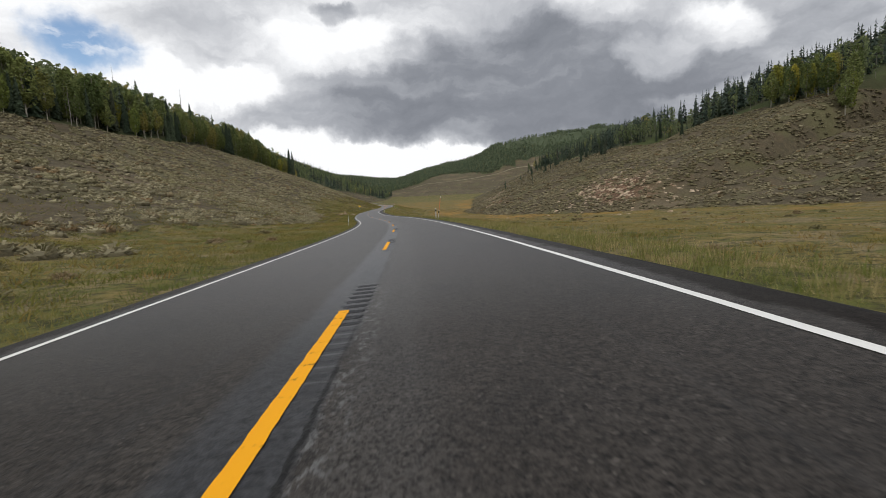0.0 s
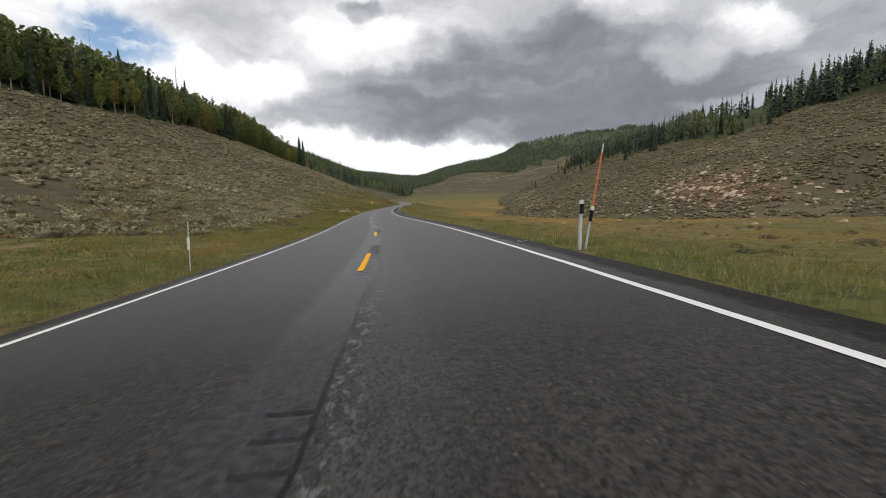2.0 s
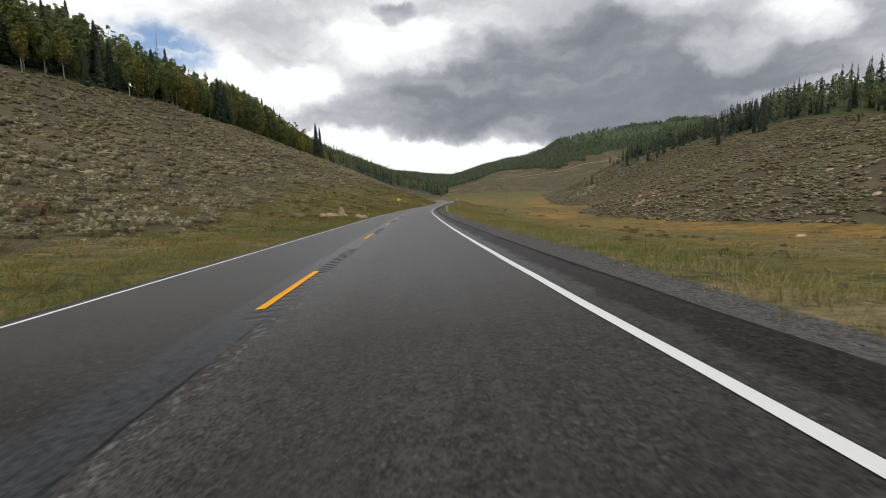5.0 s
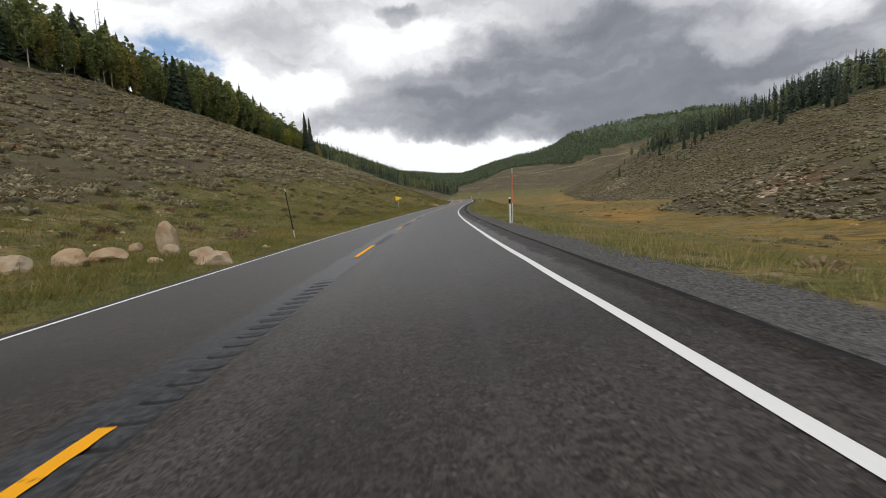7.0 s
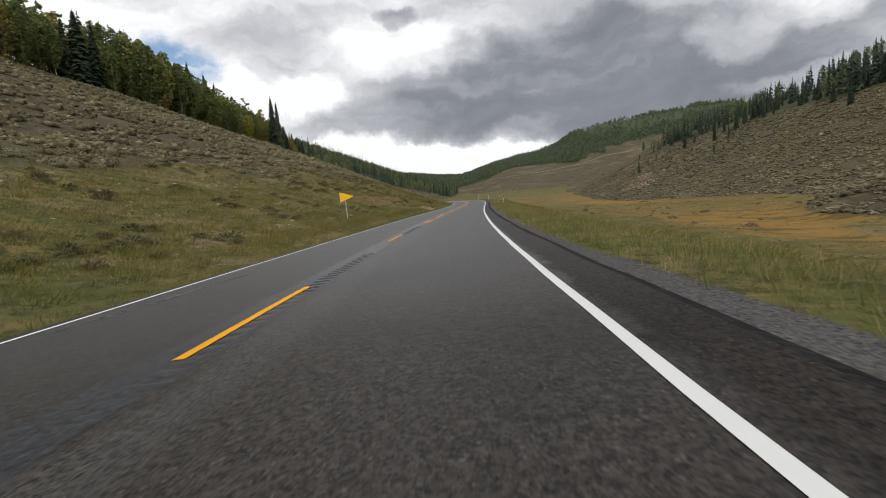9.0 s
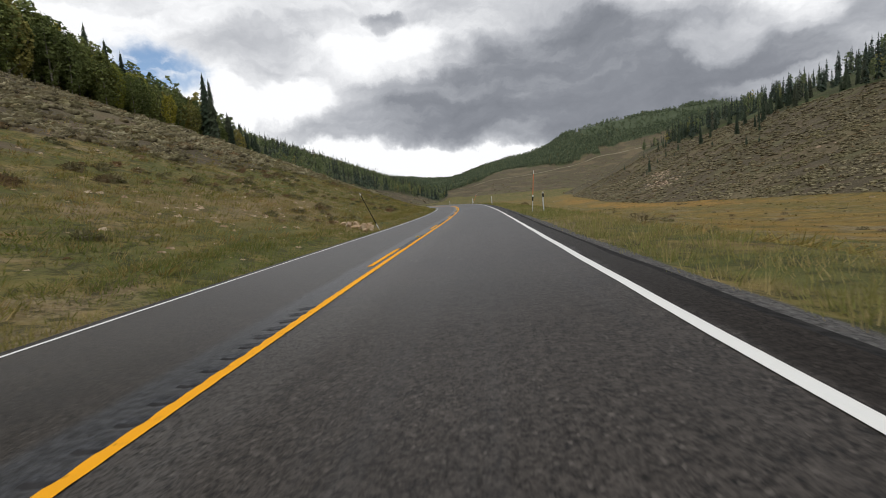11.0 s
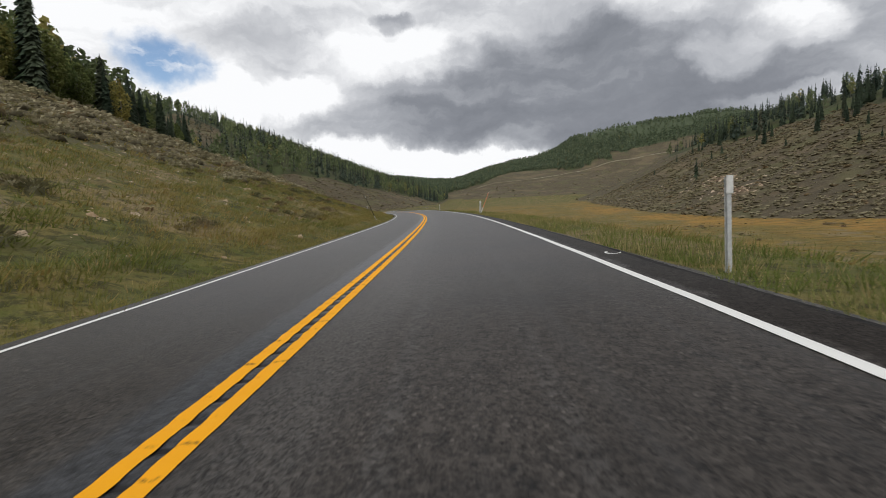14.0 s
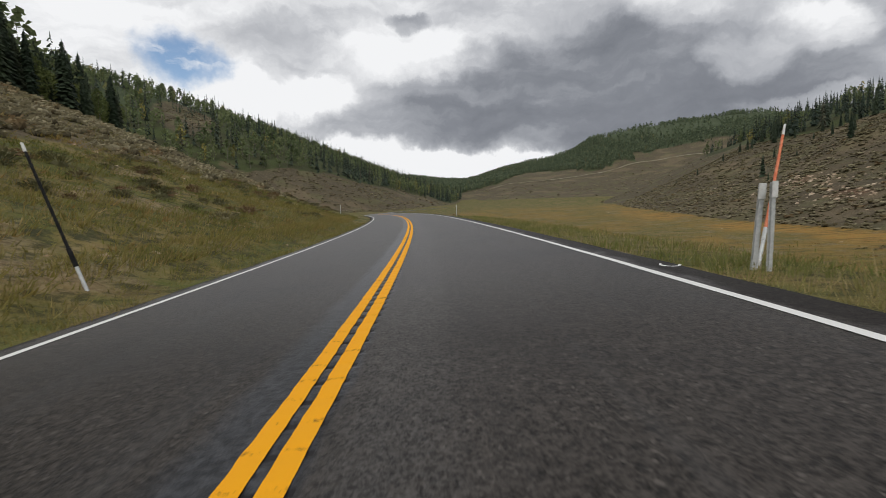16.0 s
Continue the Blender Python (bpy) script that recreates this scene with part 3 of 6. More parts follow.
LY = [-150, 0, 40, 70, 100, 150, 200, 260, 300, 400, 440, 480, 540, 590, 650, 720, 900, 1500]
L_FOOT = [24, 23, 21, 16, 11.5, 11.5, 7.5, 6.5, 6.5, 7, 10, 32, 70, 56, 24, 13, 12, 60]
L_LIN = [0.22, 0.22, 0.22, 0.22, 0.22, 0.23, 0.27, 0.355, 0.42, 0.42, 0.40, 0.36, 0.36, 0.38, 0.42, 0.44, 0.42, 0.35]
L_SQ = [0.0018, 0.0018, 0.0018, 0.0018, 0.0018, 0.0018, 0.0014, 0.0008, 0.0, 0.0, 0.0, 0.0, 0.0, 0.0, 0.0, 0.0, 0.0, 0.0]
TY = [-150, 0, 40, 70, 100, 150, 200, 260, 300, 340, 370, 400, 440, 480, 540, 590, 650, 720, 900, 1500]
L_TREE = [28, 28, 28, 28, 29, 33, 36.5, 38, 37, 33, 28, 26, 20, 19, 30, 31, 28, 18, 12, 10]
L_CAP = [28, 28, 28, 28, 29, 33, 32, 31, 34, 35, 32, 26, 32, 40, 41, 39, 25, 18]
RYK = [-150, 0, 60, 100, 125, 150, 175, 205, 235, 256, 272, 292, 330, 430, 500, 580, 680, 760, 880, 950, 1060, 1200, 1500]
R_FOOT = [110, 104, 95, 83, 69, 51, 37, 25, 13, 10, 19, 38, 46, 32, 28, 36, 40, 50, 56, 80, 180, 340, 640]
R_SMOOTH = [110, 100, 91, 79, 68, 55, 47, 42, 38, 36, 37, 40, 42, 32, 28, 28, 30, 30, 45, 95, 200, 360, 660]
MY = [-150, 40, 120, 170, 210, 270, 330, 430, 600, 900]
M_DROP = [-0.8, -0.9, -1.3, -2.2, -3.0, -3.1, -2.4, -2.0, -2.0, -1.5]
M_DIP = [0.0, -0.3, -1.3, -1.9, -1.9, -1.1, -2.5, -4.6, -3.0, 0.0]          # how much lower the meadow lies along its creek
PX = [-1600, -600, -230, -140, -38, 90, 140, 190, 250, 351, 440, 592, 723, 1000, 1600]
P_HIGH = [50, 52, 58, 68, 99, 124, 140, 166, 184, 197, 207, 224, 198, 180, 160]


def land(x, y):
    """Height of the ground and what grows there."""
    xr, zr, sr = np.interp(y, RY, RX), np.interp(y, RY, RZ), np.interp(y, RY, SG)
    t = np.interp(y, RY, th_g)
    v = (x - xr) * np.cos(t)
    hill_n = fbm(x / 38.0, y / 38.0) - 0.47
    hump_n = fbm(x / 9.0 + 40, y / 9.0, 3) - 0.44
    # left of the road
    d = -v
    e = d - np.interp(y, LY, L_FOOT)
    es = soft(e, 3.0) - 9.0 / (3.0 + np.abs(e)) * 0.5
    es = np.maximum(es, 0) + hill_n * 9.0 * sstep(e, 10, 60)
    lin, sq = np.interp(y, LY, L_LIN), np.interp(y, LY, L_SQ)
    hl = (lin * es + sq * np.minimum(es, 110) ** 2) * sstep(d, np.interp(y, RY, paved_l(SG)) + 0.05, np.interp(y, RY, paved_l(SG)) + 2.6)
    lt = np.interp(y, TY, L_TREE)
    lcap = np.interp(y, LY, L_CAP) + 24 + 40 * sstep(y, 480, 620)
    hl = np.where(hl > lcap, lcap + (hl - lcap) * L_BEYOND, hl)
    edge_l = paved_l(sr)
    zl = zr - ST * np.minimum(d, edge_l + 0.3) - 0.05 - 0.08 * sstep(d, edge_l, edge_l + 0.8) + hl + hump_n * 0.9 * sstep(d, edge_l + 0.5, edge_l + 9)
    # right of the road
    foot, smooth = np.interp(y, RYK, R_FOOT), np.interp(y, RYK, R_SMOOTH)
    er = x - foot
    er = x - (foot + (smooth - foot) * sstep(er, 15, 110))
    ers = np.maximum(soft(er, 2.5) - 6.0 / (2.5 + np.abs(er)) * 0.5, 0)
    gully = 0.75 * np.exp(-((y - 118 - 0.55 * (x - 78)) / 15.0) ** 2) + 1.25 * np.exp(-((y - 148 - 0.42 * (x - 83)) / 7.5) ** 2) + 0.8 * np.exp(-((y - 300 - 0.5 * (x - 50)) / 26.0) ** 2) + 0.35 * np.exp(-((y - 640 - 0.3 * (x - 60)) / 24.0) ** 2)
    hr = 0.39 * np.maximum(ers + hill_n * 14 * sstep(er, 5, 60), 0) * (1 - 0.42 * gully * sstep(er, -4, 22))
    hr = np.where(hr > R_TREE, R_TREE + (hr - R_TREE) * R_BEYOND, hr)
    hr = np.where(hr > 82, 82 + (hr - 82) * 0.4, hr)
    hr = hr + (fbm(x / 34.0 + 11, y / 10.0, 3) - 0.44) * 3.2 * sstep(er, 4, 40) * sstep(-hr, -R_TREE, -R_TREE + 10)
    edge_r = paved_r(sr)
    drop = np.interp(y, MY, M_DROP)
    bank = edge_r + 2.4 + np.abs(drop) / 0.33
    zrt = zr + ST * np.minimum(v, edge_r + 0.3) - 0.10 - 0.14 * sstep(v, edge_r, edge_r + 0.7) + (drop - 0.05) * sstep(v, edge_r + 1.9, bank + 1.5) + hr
    zrt = zrt + np.interp(y, MY, M_DIP) * sstep(v, bank, 42)
    zrt = zrt + hump_n * 0.7 * sstep(v, edge_r + 0.8, bank + 8)
    z = np.where(v < 0, zl, zrt)
    # the mountain that closes the valley
    peak = np.interp(x, PX, P_HIGH) * (1 + 0.35 * (fbm(x / 210.0, y / 210.0) - 0.47))
    rise = sstep(y, 860, 1820) * (1 - 0.5 * sstep(y, 1900, 2700))
    z = z * (1 - 0.6 * sstep(y, 1000, 1500)) + peak * rise * np.where(x < -150, sstep(-x, -4000, 900), 1.0)
    # bed under the carriageway
    bed = (d < edge_l - 0.03) & (v < edge_r - 0.03) & (y < 690)
    z = np.where(bed, zr + ST * v - 0.35, z)
    h = np.where(v < 0, hl, hr)
    tree = np.where(v < 0, lt, R_TREE - 3)
    return z, dict(v=v, h=h, e=np.where(v < 0, e, er), tree=tree, sr=sr, edge_l=edge_l, edge_r=edge_r, gully=gully * (v > 0), rise=peak * rise, peak=peak, bank=bank)


WX = [-200, -96, -83, -67, -50, 2, 64, 114, 183, 230, 293, 330, 600]      # the mountain wood: its lower and upper edge, as shares of the rise
W_LOW = [0.20, 0.28, 0.35, 0.42, 0.49, 0.70, 0.61, 0.47, 0.48, 0.56, 0.58, 0.55, 0.55]
W_TOP = [1.2, 1.2, 1.2, 1.2, 1.2, 1.2, 1.2, 1.15, 0.96, 0.80, 0.71, 0.69, 0.84]


def clearing(x, y):
    """A bare strip that climbs the far hill to its ridge."""
    u, w = -0.56 * (x + 258) + 0.83 * (y - 650), 0.83 * (x + 258) + 0.56 * (y - 650)
    return np.exp(-(((u - 42) / 68.0) ** 2 + (w / 25.0) ** 2) ** 2)


def zones(x, y, q):
    v, h, e = q["v"], q["h"], q["e"]
    s_low = np.interp(y, [0, 140, 172, 204, 295, 315, 335, 384, 420], [0.3, 0.4, 1.5, 4.6, 6.3, 5.6, 4.2, 3.4, 3.0])
    sage = np.where(v < 0, sstep(h + ((fbm(x / 7.0 + 30, y / 7.0 + 4) - 0.47) * 7 + (fbm(x / 21.0 + 9, y / 21.0) - 0.47) * 7) * (0.22 + 0.40 * sstep(y, 140, 200)), s_low, s_low + 0.4 + 1.6 * sstep(y, 140, 200)) * sstep(-v, 9, 13), sstep(e, -1, 3))
    wob = (fbm(x / 14.0, y / 14.0 + 9) - 0.47) * 9
    forest = sstep(h + wob * (0.6 + 1.5 * sstep(y, 470, 560)), q["tree"] - 1.5, q["tree"] + 2.5)
    forest = forest * (1 - clearing(x, y))
    far = sstep(y, 1000, 1250)
    forest = np.maximum(forest, sstep(y + wob * 5, 850, 930) * sstep(-y, -1190, -1150) * sstep(-x + wob, 104, 122))      # spruces closing the valley mouth
    sage = np.maximum(sage, sstep(q["rise"], 4, 12))
    sage = np.where((y > 560) & (v < 0), np.maximum(sage, sstep(-v, 10, 20)), sage)
    forest = np.maximum(forest * (1 - far), far * sstep(q["rise"] / q["peak"] + wob * 0.022 - np.interp(x, WX, W_LOW), -0.03, 0.02))
    sage = sage * (1 - sstep(y, 1000, 1250) * sstep(q["rise"] / q["peak"], 0.55, 0.8))
    dry = np.where(v > 0, sstep(v, q["bank"] + 2, q["bank"] + 12) * (0.60 + 0.40 * np.exp(-((e + 7) / 10.0) ** 2)), 0.12 * sstep(-v, 5, 9))
    dry = dry * (1 - sstep(y, 700, 900)) * (0.7 + 0.3 * sstep(y, 90, 190)) * (0.55 + 0.45 * sstep(fbm(x / 13.0 + 21, y / 22.0), 0.38, 0.54))
    rag = (fbm(x / 2.3, y / 2.3) - 0.47) * 1.6
    lip = np.where(v > 0, v - q["edge_r"], -v - q["edge_l"])
    gw = np.where(v > 0, np.interp(q["sr"], [-40, 40, 85, 120, 150, 185, 210, 260, 360], [0.25, 0.40, 0.95, 1.25, 1.40, 1.0, 0.40, 0.30, 0.25]), -0.6)
    gravel = sstep(lip + rag * 0.35, gw + 0.3, gw - 0.1) * (y < 690)
    soil = np.where(v < 0, 0.7 * np.exp(-((y - 165) / 18.0) ** 2) * np.exp(-((v + 13) / 4.0) ** 2) + 0.30 * np.exp(-((y - 264) / 9.0) ** 2) * np.exp(-((v + 9) / 4.5) ** 2)
                    + 0.70 * sstep(y, 195, 255) * sstep(-y, -352, -318) * np.exp(-((v + 13.5) / 7.5) ** 2), 0.5 * q["gully"] * sstep(e, 6, 30) * sstep(-e, -130, -90))
    scree = np.where(v > 0, np.exp(-((x - 62) / 13.0) ** 2 - ((y - 172) / 26.0) ** 2) + 0.75 * np.exp(-((x - 27) / 7.0) ** 2 - ((y - 236) / 10.0) ** 2)
                     + 0.7 * np.exp(-((x - 62) / 8.0) ** 2 - ((y - 520) / 22.0) ** 2) + 0.7 * np.exp(-((x - 50) / 6.0) ** 2 - ((y - 480) / 14.0) ** 2) + 0.6 * np.exp(-((x - 62) / 7.0) ** 2 - ((y - 596) / 16.0) ** 2), 0)
    return sage, dry, forest, gravel, soil, scree


def mesh_object(name, verts, faces, mats, idx=None, smooth=False, tint=None, parent=None):
    """One mesh object from arrays; faces is an (n, 3) or (n, 4) array or a list of such."""
    me = bpy.data.meshes.new(name)
    fl = faces if isinstance(faces, list) else [faces]
    fl = [np.asarray(f, np.int32) for f in fl if len(f)]
    verts = np.asarray(verts, np.float32)
    me.vertices.add(len(verts))
    me.vertices.foreach_set("co", verts.ravel())
    loops = np.concatenate([f.ravel() for f in fl])
    sizes = np.concatenate([np.full(len(f), f.shape[1], np.int32) for f in fl])
    me.loops.add(len(loops))
    me.loops.foreach_set("vertex_index", loops)
    me.polygons.add(len(sizes))
    me.polygons.foreach_set("loop_start", np.concatenate([[0], np.cumsum(sizes)[:-1]]).astype(np.int32))
    me.update(calc_edges=True)
    for m in mats:
        me.materials.append(m)
    if idx is not None:
        me.polygons.foreach_set("material_index", np.asarray(idx, np.int32))
    me.polygons.foreach_set("use_smooth", np.full(len(sizes), smooth))
    if tint is not None:
        me.color_attributes.new("tint", "FLOAT_COLOR", "POINT").data.foreach_set("color", np.asarray(tint, np.float32).ravel())
    me.validate()
    ob = new(name, me)
    if parent:
        ob.parent = parent
    return ob


def grid_faces(rows, cols):
    a = (np.arange(rows - 1)[:, None] * cols + np.arange(cols - 1)[None]).ravel()
    return np.stack([a, a + 1, a + cols + 1, a + cols], -1)


# ------------------------------------------------------------------ ground
gy = np.concatenate([np.arange(-120, -20, 6.0), np.arange(-20, 390, 2.3), np.arange(390, 700, 5.0), np.arange(700, 1200, 9.0), np.arange(1200, 3600, 40.0)])
lip_g = np.concatenate([[-2.0, -0.6, -0.12, 0.02, 0.18, 0.4, 0.7, 1.0], np.arange(1.3, 3.5, 0.4), np.arange(3.5, 30, 1.0), np.arange(30, 130, 2.5), np.arange(130, 330, 6.0), np.geomspace(330, 3000, 36)])
gs = np.interp(gy, RY, SG)
gt = np.cos(np.interp(gy, RY, th_g))[:, None]
gv = np.concatenate([-(paved_l(gs)[:, None] + lip_g[None, ::-1]), 0 * gs[:, None], paved_r(gs)[:, None] + lip_g[None]], 1) / gt
gxx = np.interp(gy, RY, RX)[:, None] + gv
gyy = np.repeat(gy[:, None], gv.shape[1], 1)
gz, info = land(gxx, gyy)
ground = mesh_object("ground", np.stack([gxx, gyy, gz], -1).reshape(-1, 3), grid_faces(len(gy), gv.shape[1]), [M_GROUND], smooth=True)
zone = zones(gxx, gyy, info)
one = np.ones(gxx.size)
for nm, trio in (("zone", zone[:3]), ("bare", zone[3:])):
    at = ground.data.color_attributes.new(nm, "FLOAT_COLOR", "POINT")
    at.data.foreach_set("color", np.stack([*(np.clip(q, 0, 1).ravel() for q in trio), one], -1).astype(np.float32).ravel())
tagged(ground, "dry grass meadow rising into sagebrush slopes of a wide valley", "ground", kind="structure")


# -------------------------------------------------------------------- road
def groove(s):
    """Depth of the milled rumble strip along the centre joint."""
    ph = np.mod(s - DASH_AT + 0.6, DASH_EVERY)
    long = np.interp(s, [0, 20, 55, 94, 150], [6.1, 6.2, 7.0, 7.8, 9.2])
    group = np.where(s > 288, 0.75, (0.35 + 0.65 * sstep(ph, 3.6, 3.8)) * sstep(ph, 0.0, 0.1) * sstep(-ph, -long - 0.1, -long))
    w = np.mod(s, 0.305) / 0.305
    return -0.020 * group * np.clip(np.sin(np.pi * np.clip(w / 0.52, 0, 1)), 0, 1) ** 0.8


def ribbon(s, offs, ups):
    """A strip of the road's surface: offs and ups are lists of arrays over s, one per column."""
    cols = [road_point(s, o, u) for o, u in zip(offs, ups)]
    v = np.stack(cols, 1).reshape(-1, 3)
    uv = np.stack([np.stack([np.broadcast_to(o, s.shape), s], -1) for o in offs], 1).reshape(-1, 2)
    return v, grid_faces(len(s), len(offs))[:, ::-1], uv


def add_uv(ob, uv):
    lay = ob.data.uv_layers.new(name="UVMap")
    li = np.empty(len(ob.data.loops), np.int32)
    ob.data.loops.foreach_get("vertex_index", li)
    lay.data.foreach_set("uv", uv[li].astype(np.float32).ravel())


s_c = np.arange(-30, 700, 1.5)
s_f = np.arange(-3, 392, 0.061)
worn = 0.05 * (np.array([noise.noise((0.0, q * 0.9, 3.3)) for q in s_c]))
pieces = []
L, R = -paved_l(s_c) + worn, paved_r(s_c) + worn
strip = 0.19
fray = 0.06 * (np.array([noise.noise((5.0, q * 0.7, 1.3)) for q in s_c]))
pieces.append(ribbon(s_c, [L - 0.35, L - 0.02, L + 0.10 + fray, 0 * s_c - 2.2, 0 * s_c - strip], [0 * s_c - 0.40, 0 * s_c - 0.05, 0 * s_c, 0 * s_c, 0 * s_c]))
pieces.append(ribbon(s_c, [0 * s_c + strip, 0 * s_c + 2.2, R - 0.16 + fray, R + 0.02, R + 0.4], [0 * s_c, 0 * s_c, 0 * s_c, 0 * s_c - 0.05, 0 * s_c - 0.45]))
g = groove(s_f)
pieces.append(ribbon(s_f, [0 * s_f - strip, 0 * s_f - 0.14, 0 * s_f - 0.08, 0 * s_f + 0.08, 0 * s_f + 0.14, 0 * s_f + strip], [0 * g, 0.35 * g, g, g, 0.35 * g, 0 * g]))
for a, b in ((-30, -3), (s_f[-1], 699)):
    q = np.linspace(a, b, max(2, int((b - a) / 1.5)))
    pieces.append(ribbon(q, [0 * q - strip, 0 * q + strip], [0 * q, 0 * q]))
vs, fs, us, base = [], [], [], 0
for v, f, uv in pieces:
    vs.append(v), fs.append(f + base), us.append(uv)
    base += len(v)
# deep groove faces get the asphalt that has shade painted in
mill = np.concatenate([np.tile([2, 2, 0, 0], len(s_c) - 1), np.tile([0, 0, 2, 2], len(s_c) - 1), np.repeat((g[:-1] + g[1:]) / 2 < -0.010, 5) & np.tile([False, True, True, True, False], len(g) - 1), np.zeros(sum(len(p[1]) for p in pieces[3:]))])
road = mesh_object("road", np.concatenate(vs), np.concatenate(fs), [M_ASPHALT, M_MILLED_SHADE, M_EDGE], mill.astype(int), smooth=False)
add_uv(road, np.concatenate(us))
tagged(road, "worn grey asphalt two-lane road with rumble strip", "road", kind="structure")


def stripe(name, mat, a, b, centre, width, wavy, label, parent=None, step=None):
    """A painted line from a to b along the road, laid 5 mm over the asphalt and down into its grooves."""
    s = np.linspace(a, b, max(2, int((b - a) / (step or (0.061 if wavy else 1.0))) + 1))
    rough = 0.012 * np.array([noise.noise((width, q * 6.0, 1.0)) for q in s]) if wavy else 0.006 * np.sin(s * 1.7)
    up = groove(s) if wavy else 0 * s
    c = centre(s) if callable(centre) else centre + 0 * s
    cols = [c + k * width / 2 + rough * (0.8 - 0.2 * k) for k in ((-1, -0.5, 0, 0.5, 1) if wavy else (-1, 1))]
    v, f, uv = ribbon(s, cols, [up * np.interp(np.abs(q), [0, 0.08, 0.14, strip], [0.4, 0.4, 0.2, 0]) + 0.006 for q in cols])
    ob = mesh_object(name, v, f, [mat], parent=parent)
    add_uv(ob, uv)
    return tagged(ob, label, "road marking", kind="structure")


edge_label = "solid white painted edge line on asphalt"
stripe("edge_line_left", M_WHITE, -30, 560, lambda s: -wide_l(s), 0.098, False, edge_label)
stripe("edge_line_right", M_WHITE, -30, 560, lambda s: wide_r(s), 0.104, False, edge_label)
k0 = -2
while DASH_AT + DASH_EVERY * k0 < 285:
    a = DASH_AT + DASH_EVERY * k0
    slip = float(np.interp(a, [0, 55, 66, 90, 160, 172, 184, 258, 270, 282], [0.35, 0.30, 0.05, 0.0, 0.0, -0.35, 0.30, 0.0, 0.80, 0.30]))      # painted by hand, not quite evenly
    tagged(stripe("centre_dash", M_YELLOW, a + 0.4 * slip, a + DASH_LONG + slip, -0.10, 0.115, a > -3, "broken yellow centre line dash, paint worn over grooves"), group="yellow centre dashes")
    k0 += 1
a = DASH_AT + DASH_EVERY * k0
stripe("centre_line_left", M_YELLOW, a, 391, lambda s: -0.085 - 0.045 * sstep(s, 310, 335), 0.115, True, "solid yellow line of the double centre line")
stripe("centre_line_right", M_YELLOW, 221.0, 391, lambda s: 0.118 - 0.068 * sstep(s, 310, 335), 0.122, True, "solid yellow centre line painted over a rumble strip")
stripe("centre_line_far", M_YELLOW_FAR, 391, 560, -0.10, 0.115, False, "solid yellow line of the double centre line")
stripe("centre_line_beyond", M_YELLOW_FAR, 391, 560, 0.10, 0.115, False, "solid yellow line of the double centre line")


# ------------------------------------------------------------------- trees
def tube(path, radii, n=6):
    """Vertices and quads of a tapered limb along a list of points."""
    v, f = [], []
    for i, (p, r) in enumerate(zip(path, radii)):
        p = Vector(p)
        ax = (Vector(path[min(i + 1, len(path) - 1)]) - Vector(path[max(i - 1, 0)])).normalized()
        q = ax.to_track_quat("Z", "Y")
        for k in range(n):
            a = 2 * math.pi * k / n
            v.append(p + q @ Vector((r * math.cos(a), r * math.sin(a), 0)))
    for i in range(len(path) - 1):
        for k in range(n):
            f.append((i * n + k, i * n + (k + 1) % n, (i + 1) * n + (k + 1) % n, (i + 1) * n + k))
    return [tuple(q) for q in v], f


def joined(parts):
    v, f = [], []
    for a, b in parts:
        f += [tuple(q + len(v) for q in quad) for quad in b]
        v += a
    return np.array(v, float), np.array(f, int)


def leaf_quads(centres, normals, size, rnd, squash=0.7):
    """Small ragged leaf clumps, each a bent quad, facing roughly along normals."""
    v, f = [], []
    for c, nrm in zip(centres, normals):
        n = Vector(nrm) + Vector(rnd.normal(0, 0.55, 3))
        n.normalize()
        a = n.orthogonal().normalized()
        a.rotate(Matrix.Rotation(rnd.uniform(0, 6.28), 3, n))
        b = n.cross(a)
        s = size * rnd.uniform(0.6, 1.3)
        k = len(v)
        for i, (p, q) in enumerate(((-1, -squash), (1, -squash * 0.7), (0.8, squash), (-0.7, squash * 1.1))):
            j = rnd.uniform(0.65, 1.25)
            v.append(tuple(Vector(c) + a * s * p * j + b * s * q * j + n * s * (0.25 if i % 2 else -0.15)))
        f.append((k, k + 1, k + 2, k + 3))
    return v, f


